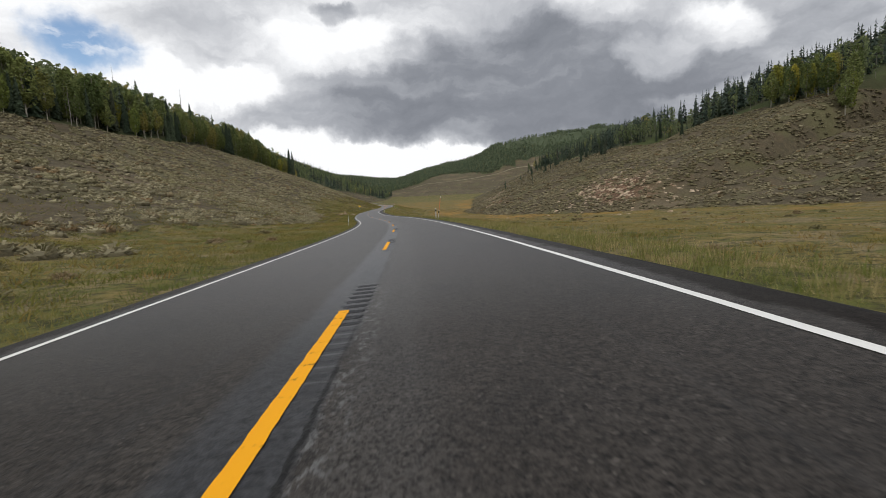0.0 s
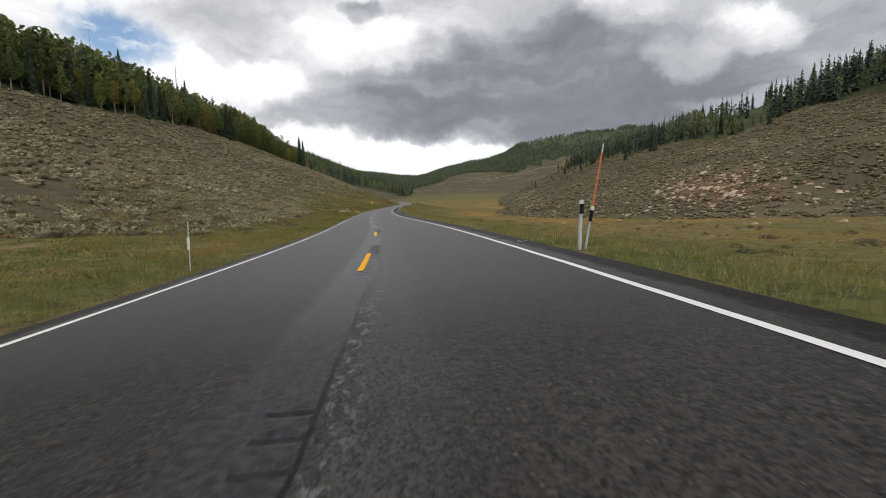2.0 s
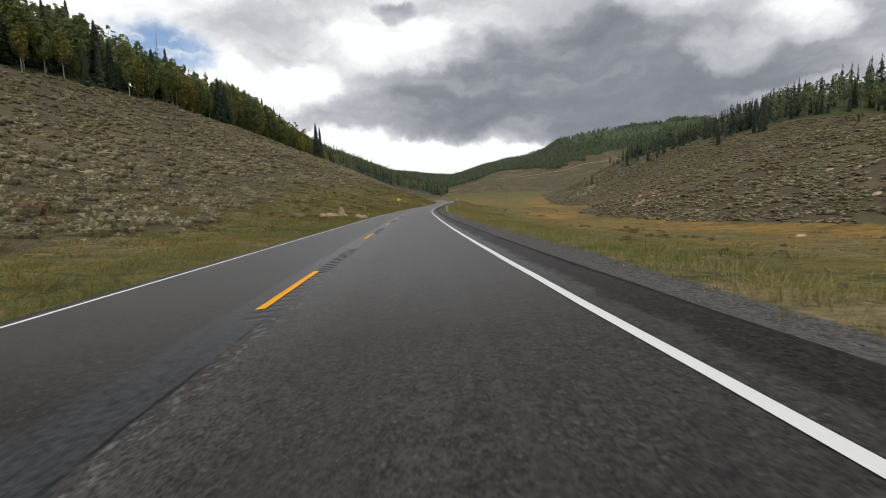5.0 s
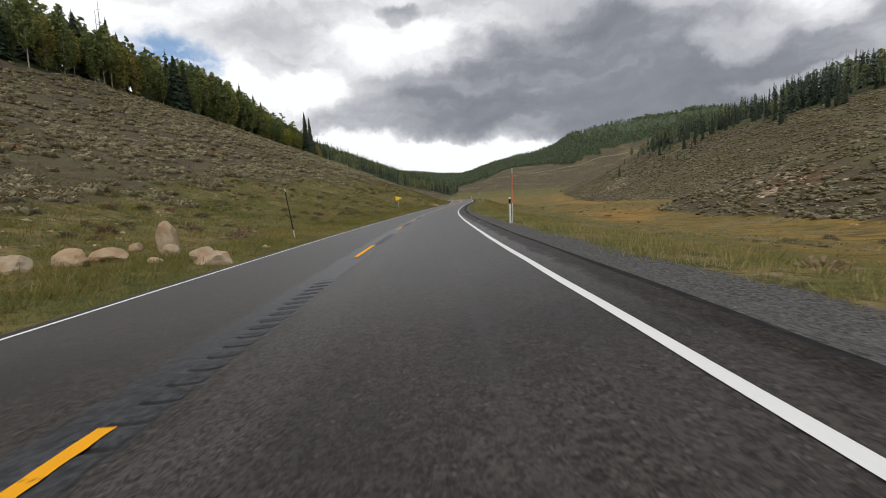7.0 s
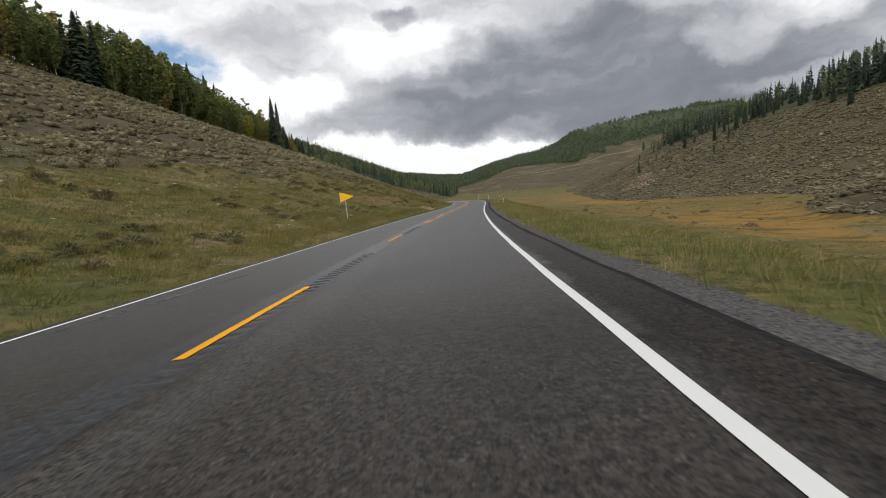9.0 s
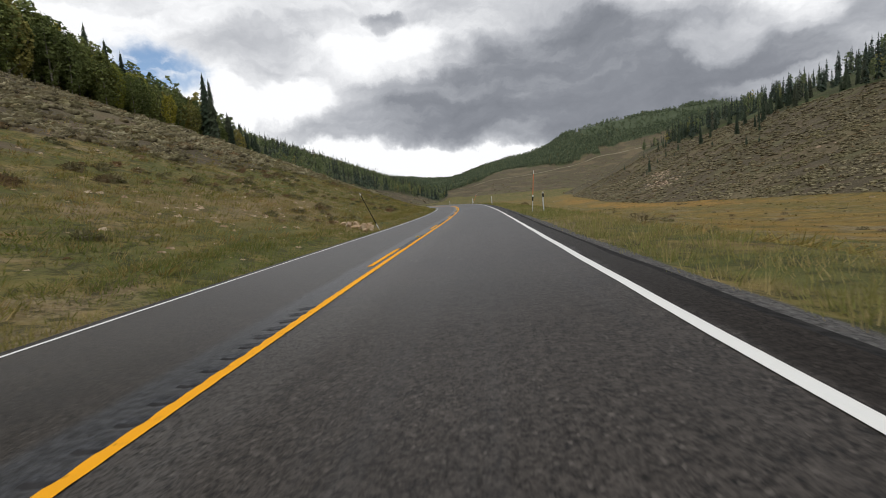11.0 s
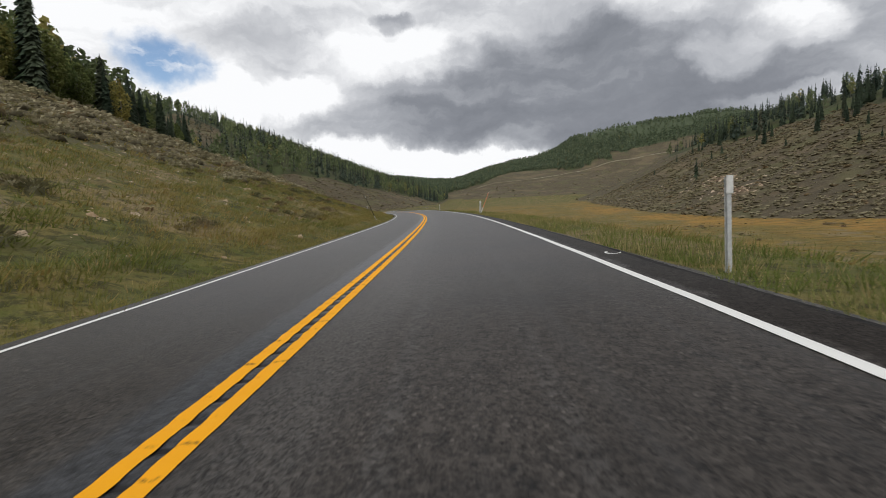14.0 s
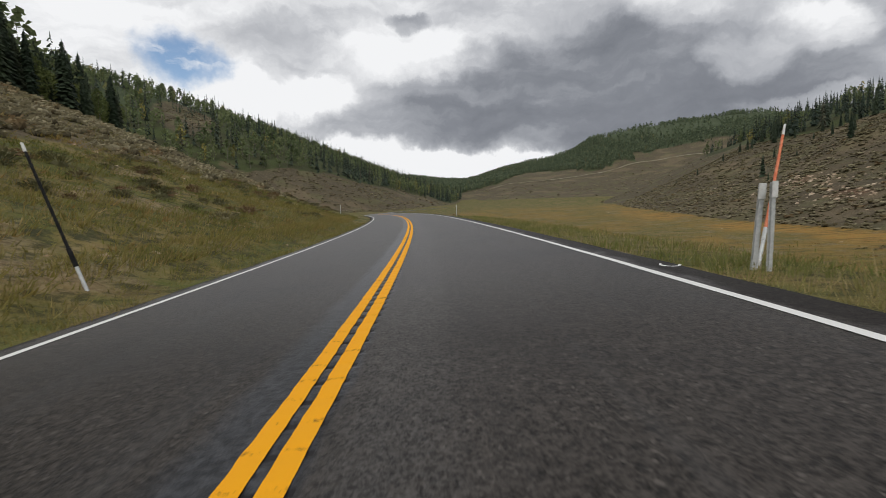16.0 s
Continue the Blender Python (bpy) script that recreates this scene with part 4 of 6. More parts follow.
def aspen_shape(seed, leaves, leaf, limbs=True, low=0.0):
    """Unit-height aspen: pale bole, tall lumpy egg-shaped crown of small leaf clumps with gaps. Returns trunk and crown arrays."""
    rnd = np.random.default_rng(seed)
    bend = rnd.normal(0, 0.012, 2)
    ts = (0, 0.15, 0.35, 0.55, 0.75, 0.93) if limbs else (0, 0.4, 0.9)
    spine = [(bend[0] * math.sin(3 * t), bend[1] * math.sin(2.5 * t), t) for t in ts]
    parts = [tube(spine, [0.0085 * (1 - t) ** 0.8 + 0.0012 for t in ts], 6 if limbs else 4)]
    foot = rnd.uniform(0.10, 0.24) - low
    wide = rnd.uniform(0.135, 0.180)
    lumps = [(Vector(rnd.normal(0, 1, 3)).normalized(), rnd.uniform(0.10, 0.34), rnd.uniform(0.80, 0.93)) for _ in range(12)]
    holes = [(Vector(rnd.normal(0, 1, 3)).normalized(), rnd.uniform(0.88, 0.95)) for _ in range(4)]
    cen, nor = [], []
    while len(cen) < leaves:
        n = Vector(rnd.normal(0, 1, 3)).normalized()
        if any(n.dot(h) > c for h, c in holes) and rnd.random() < 0.8:
            continue
        out = 0.80 + sum(g * max(0.0, (n.dot(d) - c) / (1 - c)) ** 0.5 for d, g, c in lumps)
        r = out * rnd.uniform(0.55, 1.0) ** 0.5
        taper = 1.0 - 0.30 * n.z if n.z > 0 else 1.0 + 0.15 * n.z
        mid, tall = (1.0 + foot) / 2, (0.98 - foot) / 2
        cen.append(Vector((n.x * wide * r * taper, n.y * wide * r * taper, min(1.0, mid + n.z * tall * min(r, 1.02)))))
        nor.append(Vector((n.x, n.y, n.z * 0.6 + 0.25)))
    if limbs:
        for i in range(7):
            z, a = foot + 0.08 + 0.10 * i, 2.4 * i
            parts.append(tube([(0, 0, z - 0.08), (0.05 * math.cos(a), 0.05 * math.sin(a), z), (0.10 * math.cos(a), 0.10 * math.sin(a), z + 0.05)], [0.004, 0.003, 0.001], 4))
    v, f = leaf_quads(cen, nor, leaf, rnd)
    return joined(parts), (np.array(v), np.array(f))


def spruce_shape(seed, levels, arms, skirt=0.06, slim=1.0):
    """Unit-height spruce: tiers of drooping boughs with a ragged outline. Returns trunk and crown arrays."""
    rnd = np.random.default_rng(seed)
    trunk = joined([tube([(0, 0, 0), (0, 0, 0.5), (0, 0, 0.86)], [0.011, 0.007, 0.002], 4)])
    v, f = [], []
    wide = rnd.uniform(0.10, 0.14)
    total = levels * arms
    for i in range(total):
        t = (i + rnd.uniform(-1.5, 1.5)) / total
        t = min(max(t, 0.0), 0.985)
        z = skirt + (0.955 - skirt) * t
        a = i * 2.39996 + rnd.uniform(-0.5, 0.5)
        q = (wide * (1 - t) ** 0.66 + 0.013) * rnd.uniform(0.55, 1.22)
        w = q * rnd.uniform(0.36, 0.60) * (8.0 / arms) ** 0.35 * slim + 0.003
        u, s = Vector((math.cos(a), math.sin(a), 0)), Vector((-math.sin(a), math.cos(a), 0))
        root = Vector((0, 0, z + q * rnd.uniform(0.35, 0.6)))
        tip = u * q + Vector((0, 0, z - q * rnd.uniform(0.2, 0.55)))
        mid = root.lerp(tip, rnd.uniform(0.5, 0.66)) + Vector((0, 0, q * 0.05))
        sag = Vector((0, 0, w * rnd.uniform(0.5, 1.1)))
        n = len(v)
        v += [tuple(root), tuple(mid + s * w - sag), tuple(tip), tuple(mid - s * w - sag)]
        f.append((n, n + 1, n + 2, n + 3))
    n = len(v)
    v += [(0, 0, 1.0), (0.008, 0, 0.94), (0, 0.002, 0.90), (-0.008, 0, 0.94)]
    f.append((n, n + 1, n + 2, n + 3))
    return trunk, (np.array(v), np.array(f))


def snag_shape(seed):
    rnd = np.random.default_rng(seed)
    parts = [tube([(0, 0, 0), (0.004, 0, 0.5), (0.0, 0.003, 1.0)], [0.011, 0.007, 0.0015], 5)]
    for i in range(16):
        z, a = rnd.uniform(0.3, 0.95), rnd.uniform(0, 6.28)
        q = 0.075 * (1.05 - z) + 0.012
        parts.append(tube([(0, 0, z), (q * math.cos(a), q * math.sin(a), z - q * 0.25)], [0.0028, 0.001], 3))
    return joined(parts)


def tree_thing(kind, trunk, crown, bark, leaf, label):
    base = new(kind)
    t = mesh_object("trunk", trunk[0], trunk[1], [bark], smooth=True, parent=base)
    if crown is not None:
        mesh_object("crown", crown[0], crown[1], [leaf], parent=base)
    return tagged(base, label, "tree", group="trees on the valley slopes")


aspens = [tree_thing("aspen_tree", *aspen_shape(s, 860, 0.0195), M_ASPEN_BARK, M_ASPEN, "pale-trunked aspen with rounded green crown on the slope") for s in (1, 2, 3, 4)]
spruces = [tree_thing("spruce_tree", *spruce_shape(s, 40, 13, 0.05, 0.62), M_BARK, M_SPRUCE, "dark green pointed spruce standing on the slope") for s in (11, 12, 13)]
bushes = [tree_thing("spruce_tree", *spruce_shape(s, 20, 9, 0.01), M_BARK, M_SPRUCE, "small dark bushy spruce alone among the sagebrush") for s in (21, 22)]
full = [tree_thing("aspen_tree", *aspen_shape(s, 1150, 0.0165, True, 0.15), M_ASPEN_BARK, M_ASPEN, "bushy green aspen with leaves down to the ground") for s in (7, 8)]
golds = [tree_thing("aspen_tree", *aspen_shape(s, 1100, 0.0170, True, 0.12), M_ASPEN_BARK, M_GOLD, "aspen with crown turning yellow at the wood edge") for s in (5, 6)]
snag = tree_thing("dead_tree", snag_shape(31), None, M_DEAD, None, "grey dead standing tree with bare broken branches")
placed = {id(q): 0 for q in aspens + full + golds + spruces + bushes + [snag]}


def stand(tree, x, y, high, wide=1.0, sink=0.15):
    """Plant a tree: the first goes to the spot itself, later ones are copies."""
    z = float(land(np.array([x]), np.array([y]))[0][0]) - sink
    m = Matrix.LocRotScale((x, y, z), Euler((random.gauss(0, 0.012), random.gauss(0, 0.012), random.uniform(0, 6.28))), (high * wide, high * wide, high))
    if placed[id(tree)] == 0:
        tree.matrix_basis = m
    else:
        c = copy_thing(tree, Matrix.Identity(4))
        c.matrix_basis = m
    placed[id(tree)] += 1


def wooded(x, y):
    z, q = land(x, y)
    zz = zones(x, y, q)
    return zz[2], q, z


trng = np.random.default_rng(77)
# the edge of the wood above the road: single trees
cx = trng.uniform(-190, -70, 9000)
cy = trng.uniform(40, 322, 9000)
f, q, _ = wooded(cx, cy)
front = np.where((f > 0.35) & (q["h"] < q["tree"] + 5.0))[0]
taken = []
for i in front:
    p = (cx[i], cy[i])
    if len(taken) >= 195:
        break
    if all((p[0] - a) ** 2 + (p[1] - b) ** 2 > 9.0 for a, b in taken):
        taken.append(p)
        near_spruces = vnoise(np.array([p[0] / 22.0]), np.array([p[1] / 22.0]))[0]
        tall_end = sstep(np.array([p[1]]), 400, 440)[0]
        gold = vnoise(np.array([p[0] / 15.0 + 3]), np.array([p[1] / 15.0]))[0] > 0.88
        if trng.random() < 0.10 + 0.25 * (near_spruces > 0.66) + 0.6 * tall_end - 0.08 * gold:
            stand(spruces[trng.integers(3)], *p, trng.uniform(12, 20), trng.uniform(0.85, 1.15))
        elif gold and trng.random() < 0.7:
            stand(golds[trng.integers(2)], *p, trng.uniform(11, 16.0), trng.uniform(1.1, 1.4))
        elif trng.random() < 0.02:
            stand(snag, *p, trng.uniform(12, 17))
        else:
            kind = full[trng.integers(2)] if trng.random() < 0.38 else aspens[trng.integers(4)]
            stand(kind, *p, trng.uniform(11, 21.5) * float(np.interp(p[1], [110, 150, 235, 255], [1.18, 1.0, 1.0, 0.85])), trng.uniform(1.0, 1.35))
for x, y, h in ((-117.3, 380.5, 23.5), (-114.2, 378.5, 21.5), (-140.3, 362.6, 23.5), (-132.6, 360.5, 20.5), (-131.6, 364.4, 19.0), (-150, 300, 24), (-131.8, 225.6, 19.5), (-133.0, 228.2, 16.0), (-158, 262, 22)):
    stand(spruces[int(y) % 3], float(x), float(y), h, 0.82)
# small light-coloured aspens standing before the wood edge, and tall dead trees over it
for kind, x, y, h, w in ((full[0], -134.6, 239.0, 13.5, 1.0), (full[1], -133.2, 235.6, 12.5, 1.1), (golds[0], -132.6, 217.8, 9.5, 1.2), (full[0], -130.4, 270.0, 8.5, 1.2), (golds[1], -131.5, 213.0, 11.0, 1.2),
                         (snag, -159.5, 307.5, 30.0, 0.9), (snag, -157.0, 304.0, 25.0, 0.8), (snag, -163.0, 252.0, 25.0, 0.8), (snag, -150.0, 345.0, 24.0, 0.8)):
    stand(kind, x, y, h, w)


def wood_edge(y, over):
    """x on the slope over the road where the wood begins, over metres further up."""
    xs_ = np.linspace(-40, -260, 441)
    q = land(xs_, np.full(441, float(y)))[1]
    return float(xs_[np.argmax(q["h"] > q["tree"] + over)])


# the dense end of the wood: bushy aspens, some turning yellow, then spruces
for y in np.arange(322, 466, 2.6):
    for over in (-0.5, 2.5, 6.0):
        yy = y + trng.uniform(-1.2, 1.2)
        x = wood_edge(yy, over) + trng.uniform(-1.5, 1.5)
        if yy + trng.uniform(-9, 9) > 404:
            if trng.random() < 0.6:
                stand(spruces[trng.integers(3)], x, yy, trng.uniform(10, 17), trng.uniform(0.9, 1.2))
            else:
                stand(full[trng.integers(2)], x, yy, trng.uniform(9, 13), trng.uniform(1.1, 1.4))
        else:
            kind = golds if (338 < yy < 368 and trng.random() < 0.5) else full
            stand(kind[trng.integers(2)], x, yy, trng.uniform(11.5, 15.5) + 0.6 * over + min(4.0, max(0.0, (358 - yy) * 0.12)), trng.uniform(1.1, 1.4))
# tall bright aspens standing out of the wood edge across the valley
for i in range(20):
    x, y = 152 + 3.2 * (i % 4) + trng.uniform(-1, 1), 184 + 2.6 * i + trng.uniform(-1, 1)
    stand((golds if i % 4 == 1 else aspens)[i % 2], x, y, trng.uniform(14, 20), trng.uniform(1.0, 1.3))
# spruces thinning out below the wood across the valley
ex, ey = trng.uniform(70, 190, 5000), trng.uniform(250, 760, 5000)
f, q, _ = wooded(ex, ey)
loose = [k for k in range(5000) if R_TREE - 15 < q["h"][k] < R_TREE + 2 and vnoise(np.array([ex[k] / 16.0]), np.array([ey[k] / 16.0]))[0] > 0.5 + 0.025 * (R_TREE - q["h"][k])][:75]
for k in loose:
    stand(spruces[k % 3], ex[k], ey[k], trng.uniform(6, 15), 1.1)
# scattered spruces on the open slope across the valley
for x, y, h, kind in ((105, 568, 11, 0), (144, 544, 10, 0), (104, 496, 5, 1), (75, 577, 10, 1), (91, 471, 3.5, 1), (99.5, 617, 6, 0), (66, 553, 4.5, 1), (118, 602, 6, 0), (131, 640, 5, 0), (96, 590, 3, 1),
                      (88, 690, 5, 0), (84, 720, 4, 1), (150, 585, 4, 1), (160, 560, 7, 0), (122, 655, 8, 0), (108, 700, 6, 0), (84, 250, 3.0, 1), (140, 148, 6, 1), (152, 140, 4.5, 1), (118, 128, 5, 1), (120, 590, 8, 0), (91, 610, 4, 1), (89, 478, 4.5, 1), (152, 583, 9, 0), (144, 683, 7, 0), (100, 540, 5, 1)):
    stand((spruces[x % 3 if isinstance(x, int) else 0] if kind == 0 else bushes[y % 2 if isinstance(y, int) else 0]), float(x), float(y), h, 1.25)


def far_wood(name, spots, shapes, mats, label, tint):
    """A wood of many trees in one mesh; each tree keeps one shade through its tint."""
    vs, fs, ix, ts, base = [], [], [], [], 0
    for (trunk, crown), idx in zip(shapes, spots):
        pos, high, wide = idx["pos"], idx["high"], idx["wide"]
        n = len(pos)
        if n == 0:
            continue
        for (v, fc), mi in ((trunk, 0), (crown, 1)):
            if v is None:
                continue
            a = trng.uniform(0, 6.28, n)
            c, s = np.cos(a)[:, None], np.sin(a)[:, None]
            x = (v[None, :, 0] * c - v[None, :, 1] * s) * (high * wide)[:, None]
            y = (v[None, :, 0] * s + v[None, :, 1] * c) * (high * wide)[:, None]
            z = v[None, :, 2] * high[:, None]
            w = np.stack([x, y, z], -1) + pos[:, None]
            vs.append(w.reshape(-1, 3))
            fs.append((fc[None] + (base + np.arange(n) * len(v))[:, None, None]).reshape(-1, 4))
            ix.append(np.full(n * len(fc), mi))
            ts.append(np.repeat(idx["tint"], len(v), 0))
            base += n * len(v)
    ob = mesh_object(name, np.concatenate(vs), np.concatenate(fs), mats, np.concatenate(ix), tint=np.concatenate(ts))
    return tagged(ob, label, "woodland", kind="stuff")


def scatter(x0, x1, y0, y1, n, test, gap):
    """Random spots that pass a test, thinned so that no two share a cell of the given size."""
    x, y = trng.uniform(x0, x1, n), trng.uniform(y0, y1, n)
    ok = test(x, y)
    x, y = x[ok], y[ok]
    cell_id = np.floor(x / gap).astype(int) * 100003 + np.floor(y / gap).astype(int)
    _, first = np.unique(cell_id, return_index=True)
    return x[first], y[first]


def wood_spots(x, y, split, lo, hi, yellow=0.1):
    z = land(x, y)[0] - 0.2
    n = len(x)
    kind = trng.integers(0, split, n)
    tint = np.stack([trng.random(n), (trng.random(n) < yellow) * trng.uniform(0.3, 1.0, n), np.zeros(n), np.ones(n)], -1)
    high, wide = trng.uniform(lo, hi, n), trng.uniform(0.85, 1.25, n)
    return [dict(pos=np.stack([x, y, z], -1)[kind == k], high=high[kind == k], wide=wide[kind == k], tint=tint[kind == k]) for k in range(split)]


mid_aspen = [aspen_shape(s, 92, 0.036, False) for s in (41, 42, 43)]
mid_spruce = [spruce_shape(s, 10, 5) for s in (51, 52, 53)]
low_aspen = [aspen_shape(s, 42, 0.058, False, 0.15) for s in (61, 62)]
low_spruce = [spruce_shape(s, 7, 5, 0.0, 0.9) for s in (71, 72)]


tiny_aspen = [((None, None), aspen_shape(s, 12, 0.13, False, 0.15)[1]) for s in (81, 82)]
tiny_spruce = [((None, None), spruce_shape(s, 3, 4)[1]) for s in (91, 92)]


def wood_mix(name, x, y, spruce_share, near, label, lo=9, hi=16, yellow=0.1):
    pick = vnoise(x / 30.0 + 3, y / 30.0) * 0.6 + trng.random(len(x)) * 0.4 < spruce_share
    sp, asp = ((tiny_spruce, tiny_aspen), (low_spruce, low_aspen), (mid_spruce, mid_aspen))[near]
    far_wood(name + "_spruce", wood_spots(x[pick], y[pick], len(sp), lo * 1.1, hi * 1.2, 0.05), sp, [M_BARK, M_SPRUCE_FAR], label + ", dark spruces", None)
    far_wood(name + "_aspen", wood_spots(x[~pick], y[~pick], len(asp), lo, hi, yellow), asp, [M_ASPEN_BARK_SHADED, M_ASPEN_FAR if near else M_HILL_LEAF_HAZE], label + ", green aspens", None)


x, y = scatter(-330, -75, 20, 560, 28000, lambda a, b: (lambda w: (w[0] > 0.6) & (w[1]["h"] > w[1]["tree"] + 3) & (w[1]["h"] < w[1]["tree"] + 30))(wooded(a, b)), 5.0)
wood_mix("left_hill_wood", x, y, 0.30, 2, "dense mixed wood on the hill over the road", 13, 19, 0.10)
x, y = scatter(60, 420, 180, 1000, 26000, lambda a, b: (lambda w: (w[0] > 0.5) & (w[1]["h"] < 84) & (fbm(a / 17.0 + 8, b / 17.0, 3) > 0.24 + 0.31 * sstep(b, 330, 450)))(wooded(a, b)), 6.3)
wood_mix("right_hill_wood", x, y, 0.60, 2, "dark wood along the ridge across the valley", 9, 18, 0.06)
x, y = scatter(-520, -96, 560, 1190, 26000, lambda a, b: wooded(a, b)[0] > 0.5, 9.2)
wood_mix("valley_head_wood", x, y, 0.46, 1, "mixed wood on the far hill beside the valley", 11, 17, 0.07)
x, y = scatter(-420, -200, 640, 860, 9000, lambda a, b: (clearing(a, b) > 0.5) & (-0.56 * (a + 258) + 0.83 * (b - 650) > 48) & (vnoise(a / 9.0, b / 9.0) > 0.45), 7.0)
wood_mix("ridge_wood", x, y, 0.75, 1, "small trees along the bare ridge of the far hill", 4, 7, 0.05)
def mountain_wooded(a, b):
    """A belt of aspens on the mountain's flank, with an open grassy top and a few trees on its skyline."""
    f, q, _ = wooded(a, b)
    share = q["rise"] / q["peak"] + 0.10 * (fbm(a / 45.0, b / 45.0) - 0.47)
    belt = share < np.interp(a, WX, W_TOP)
    crest = (share > 0.96) & (vnoise(a / 40.0 + 5, b / 400.0) > 0.62) & (trng.random(len(a)) < 0.5)
    loose = (share > np.interp(a, WX, W_LOW)) & (trng.random(len(a)) < 0.04)
    return (f > 0.5) & (belt | crest | loose)


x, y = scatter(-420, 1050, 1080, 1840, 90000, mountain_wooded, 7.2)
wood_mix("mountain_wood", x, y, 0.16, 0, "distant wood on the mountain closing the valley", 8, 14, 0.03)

# ---------------------------------------------------------- roadside things
def part(name, bm, mat, parent, label=""):
    me = bpy.data.meshes.new(name)
    bm.to_mesh(me)
    bm.free()
    me.materials.append(mat)
    ob = new(name, me)
    ob.parent = parent
    if label:
        tagged(ob, label)
    return ob


def rod(r0, r1, z0, z1, n=10, x=0.0, y=0.0, flat=1.0):
    """A tapered round bar along z with a slightly rounded top."""
    bm = bmesh.new()
    rings = []
    for r, z in ((r0, z0), (r1, z1 - 0.01), (r1 * 0.7, z1)):
        rings.append([bm.verts.new((x + r * math.cos(2 * math.pi * k / n), y + flat * r * math.sin(2 * math.pi * k / n), z)) for k in range(n)])
    for a, b in zip(rings, rings[1:]):
        for k in range(n):
            bm.faces.new((a[k], a[(k + 1) % n], b[(k + 1) % n], b[k]))
    bm.faces.new(rings[-1])
    bm.faces.new(rings[0][::-1])
    return bm


def channel(w, d, t, z0, z1):
    """A rolled U-channel post of steel, open to the back."""
    bm = bmesh.new()
    prof = [(-w, d), (-w * 0.55, d), (-w * 0.45, 0), (w * 0.45, 0), (w * 0.55, d), (w, d), (w, d - t), (w * 0.6 + t, d - t), (w * 0.5 + t, -t), (-w * 0.5 - t, -t), (-w * 0.6 - t, d - t), (-w, d - t)]
    a = [bm.verts.new((x, y, z0)) for x, y in prof]
    b = [bm.verts.new((x, y, z1)) for x, y in prof]
    for k in range(len(prof)):
        j = (k + 1) % len(prof)
        bm.faces.new((a[k], a[j], b[j], b[k]))
    bm.faces.new(b)
    bm.normal_update()
    return bm


def box(x0, x1, y0, y1, z0, z1, bevel=0.006):
    bm = bmesh.new()
    bmesh.ops.create_cube(bm, size=1.0, matrix=Matrix.Translation(((x0 + x1) / 2, (y0 + y1) / 2, (z0 + z1) / 2)) @ Matrix.Diagonal((x1 - x0, y1 - y0, z1 - z0, 1)))
    bmesh.ops.bevel(bm, geom=bm.edges[:], offset=bevel, segments=2, affect="EDGES")
    return bm


def ground_z(x, y):
    return float(land(np.array([float(x)]), np.array([float(y)]))[0][0])


def settle(ob, x, y, lean_x=0.0, lean_y=0.0, turn=0.0, sink=0.02):
    """Stand a thing on the ground; lean_x is degrees towards +x, lean_y towards +y."""
    ob.matrix_basis = Matrix.Translation((x, y, ground_z(x, y) - sink)) @ Euler((radians(-lean_y), radians(lean_x), 0)).to_matrix().to_4x4() @ Matrix.Rotation(radians(turn), 4, "Z")
    return ob


def delineator(label, high=1.25, banded=True):
    base = new("delineator_post")
    post = part("post", channel(0.045, 0.03, 0.006, -0.3, high - 0.02), M_STEEL, base)
    part("sleeve", box(-0.05, 0.05, -0.022, -0.010, high - 0.36 if banded else high - 0.24, high), M_POST, post, "white reflective sleeve")
    if banded:
        part("band", box(-0.052, 0.052, -0.026, -0.0225, high - 0.34, high - 0.10), M_BLACK, post, "black band under the white cap")
    return tagged(base, label, "road post", group="delineator posts along the verge")


def round_post(label, high=1.25):
    base = new("delineator_post")
    post = part("post", rod(0.050, 0.046, -0.3, high - 0.30, 12), M_POST, base)
    part("band", rod(0.050, 0.050, high - 0.30, high - 0.09, 12), M_BLACK, post, "black plastic band")
    part("cap", rod(0.050, 0.048, high - 0.09, high, 12), M_POST, post, "white cap")
    return tagged(base, label, "road post", group="delineator posts along the verge")


def orange_stake(label, foot=0.0, high=2.65, sleeve=True):
    base = new("snow_stake")
    pole = part("pole", rod(0.024, 0.020, foot + 0.95, high - 0.22, 8), M_ORANGE, base, "orange plastic wand")
    part("tip", rod(0.021, 0.016, high - 0.22, high, 8), M_POST, pole, "white reflective tip")
    part("anchor", rod(0.03, 0.028, -0.3, foot + 0.72, 8), M_STEEL, base, "grey steel anchor tube")
    if sleeve:
        part("sleeve", rod(0.044, 0.044, foot + 0.72, foot + 1.0, 10), M_BLACK, base, "black rubber sleeve")
        part("collar", rod(0.046, 0.046, foot + 1.0, foot + 1.10, 10), M_POST, base, "white collar")
    else:
        part("sleeve", rod(0.03, 0.03, foot + 0.72, foot + 0.95, 10), M_STEEL, base)
    return tagged(base, label, "snow stake", group="snow stakes along the verge")


def black_stake(label, high=2.2):
    base = new("snow_stake")
    pole = part("pole", rod(0.026, 0.022, 0.40, high - 0.16, 8), M_BLACK, base, "black plastic wand")
    part("tip", rod(0.025, 0.022, high - 0.16, high, 8), M_POST, pole, "white tip")
    part("sleeve", rod(0.036, 0.036, 0.45, 0.78, 8), M_BLACK, base, "thicker black joint sleeve")
    part("anchor", rod(0.03, 0.028, -0.3, 0.45, 8), M_STEEL, base, "grey steel anchor tube")
    return tagged(base, label, "snow stake", group="snow stakes along the verge")


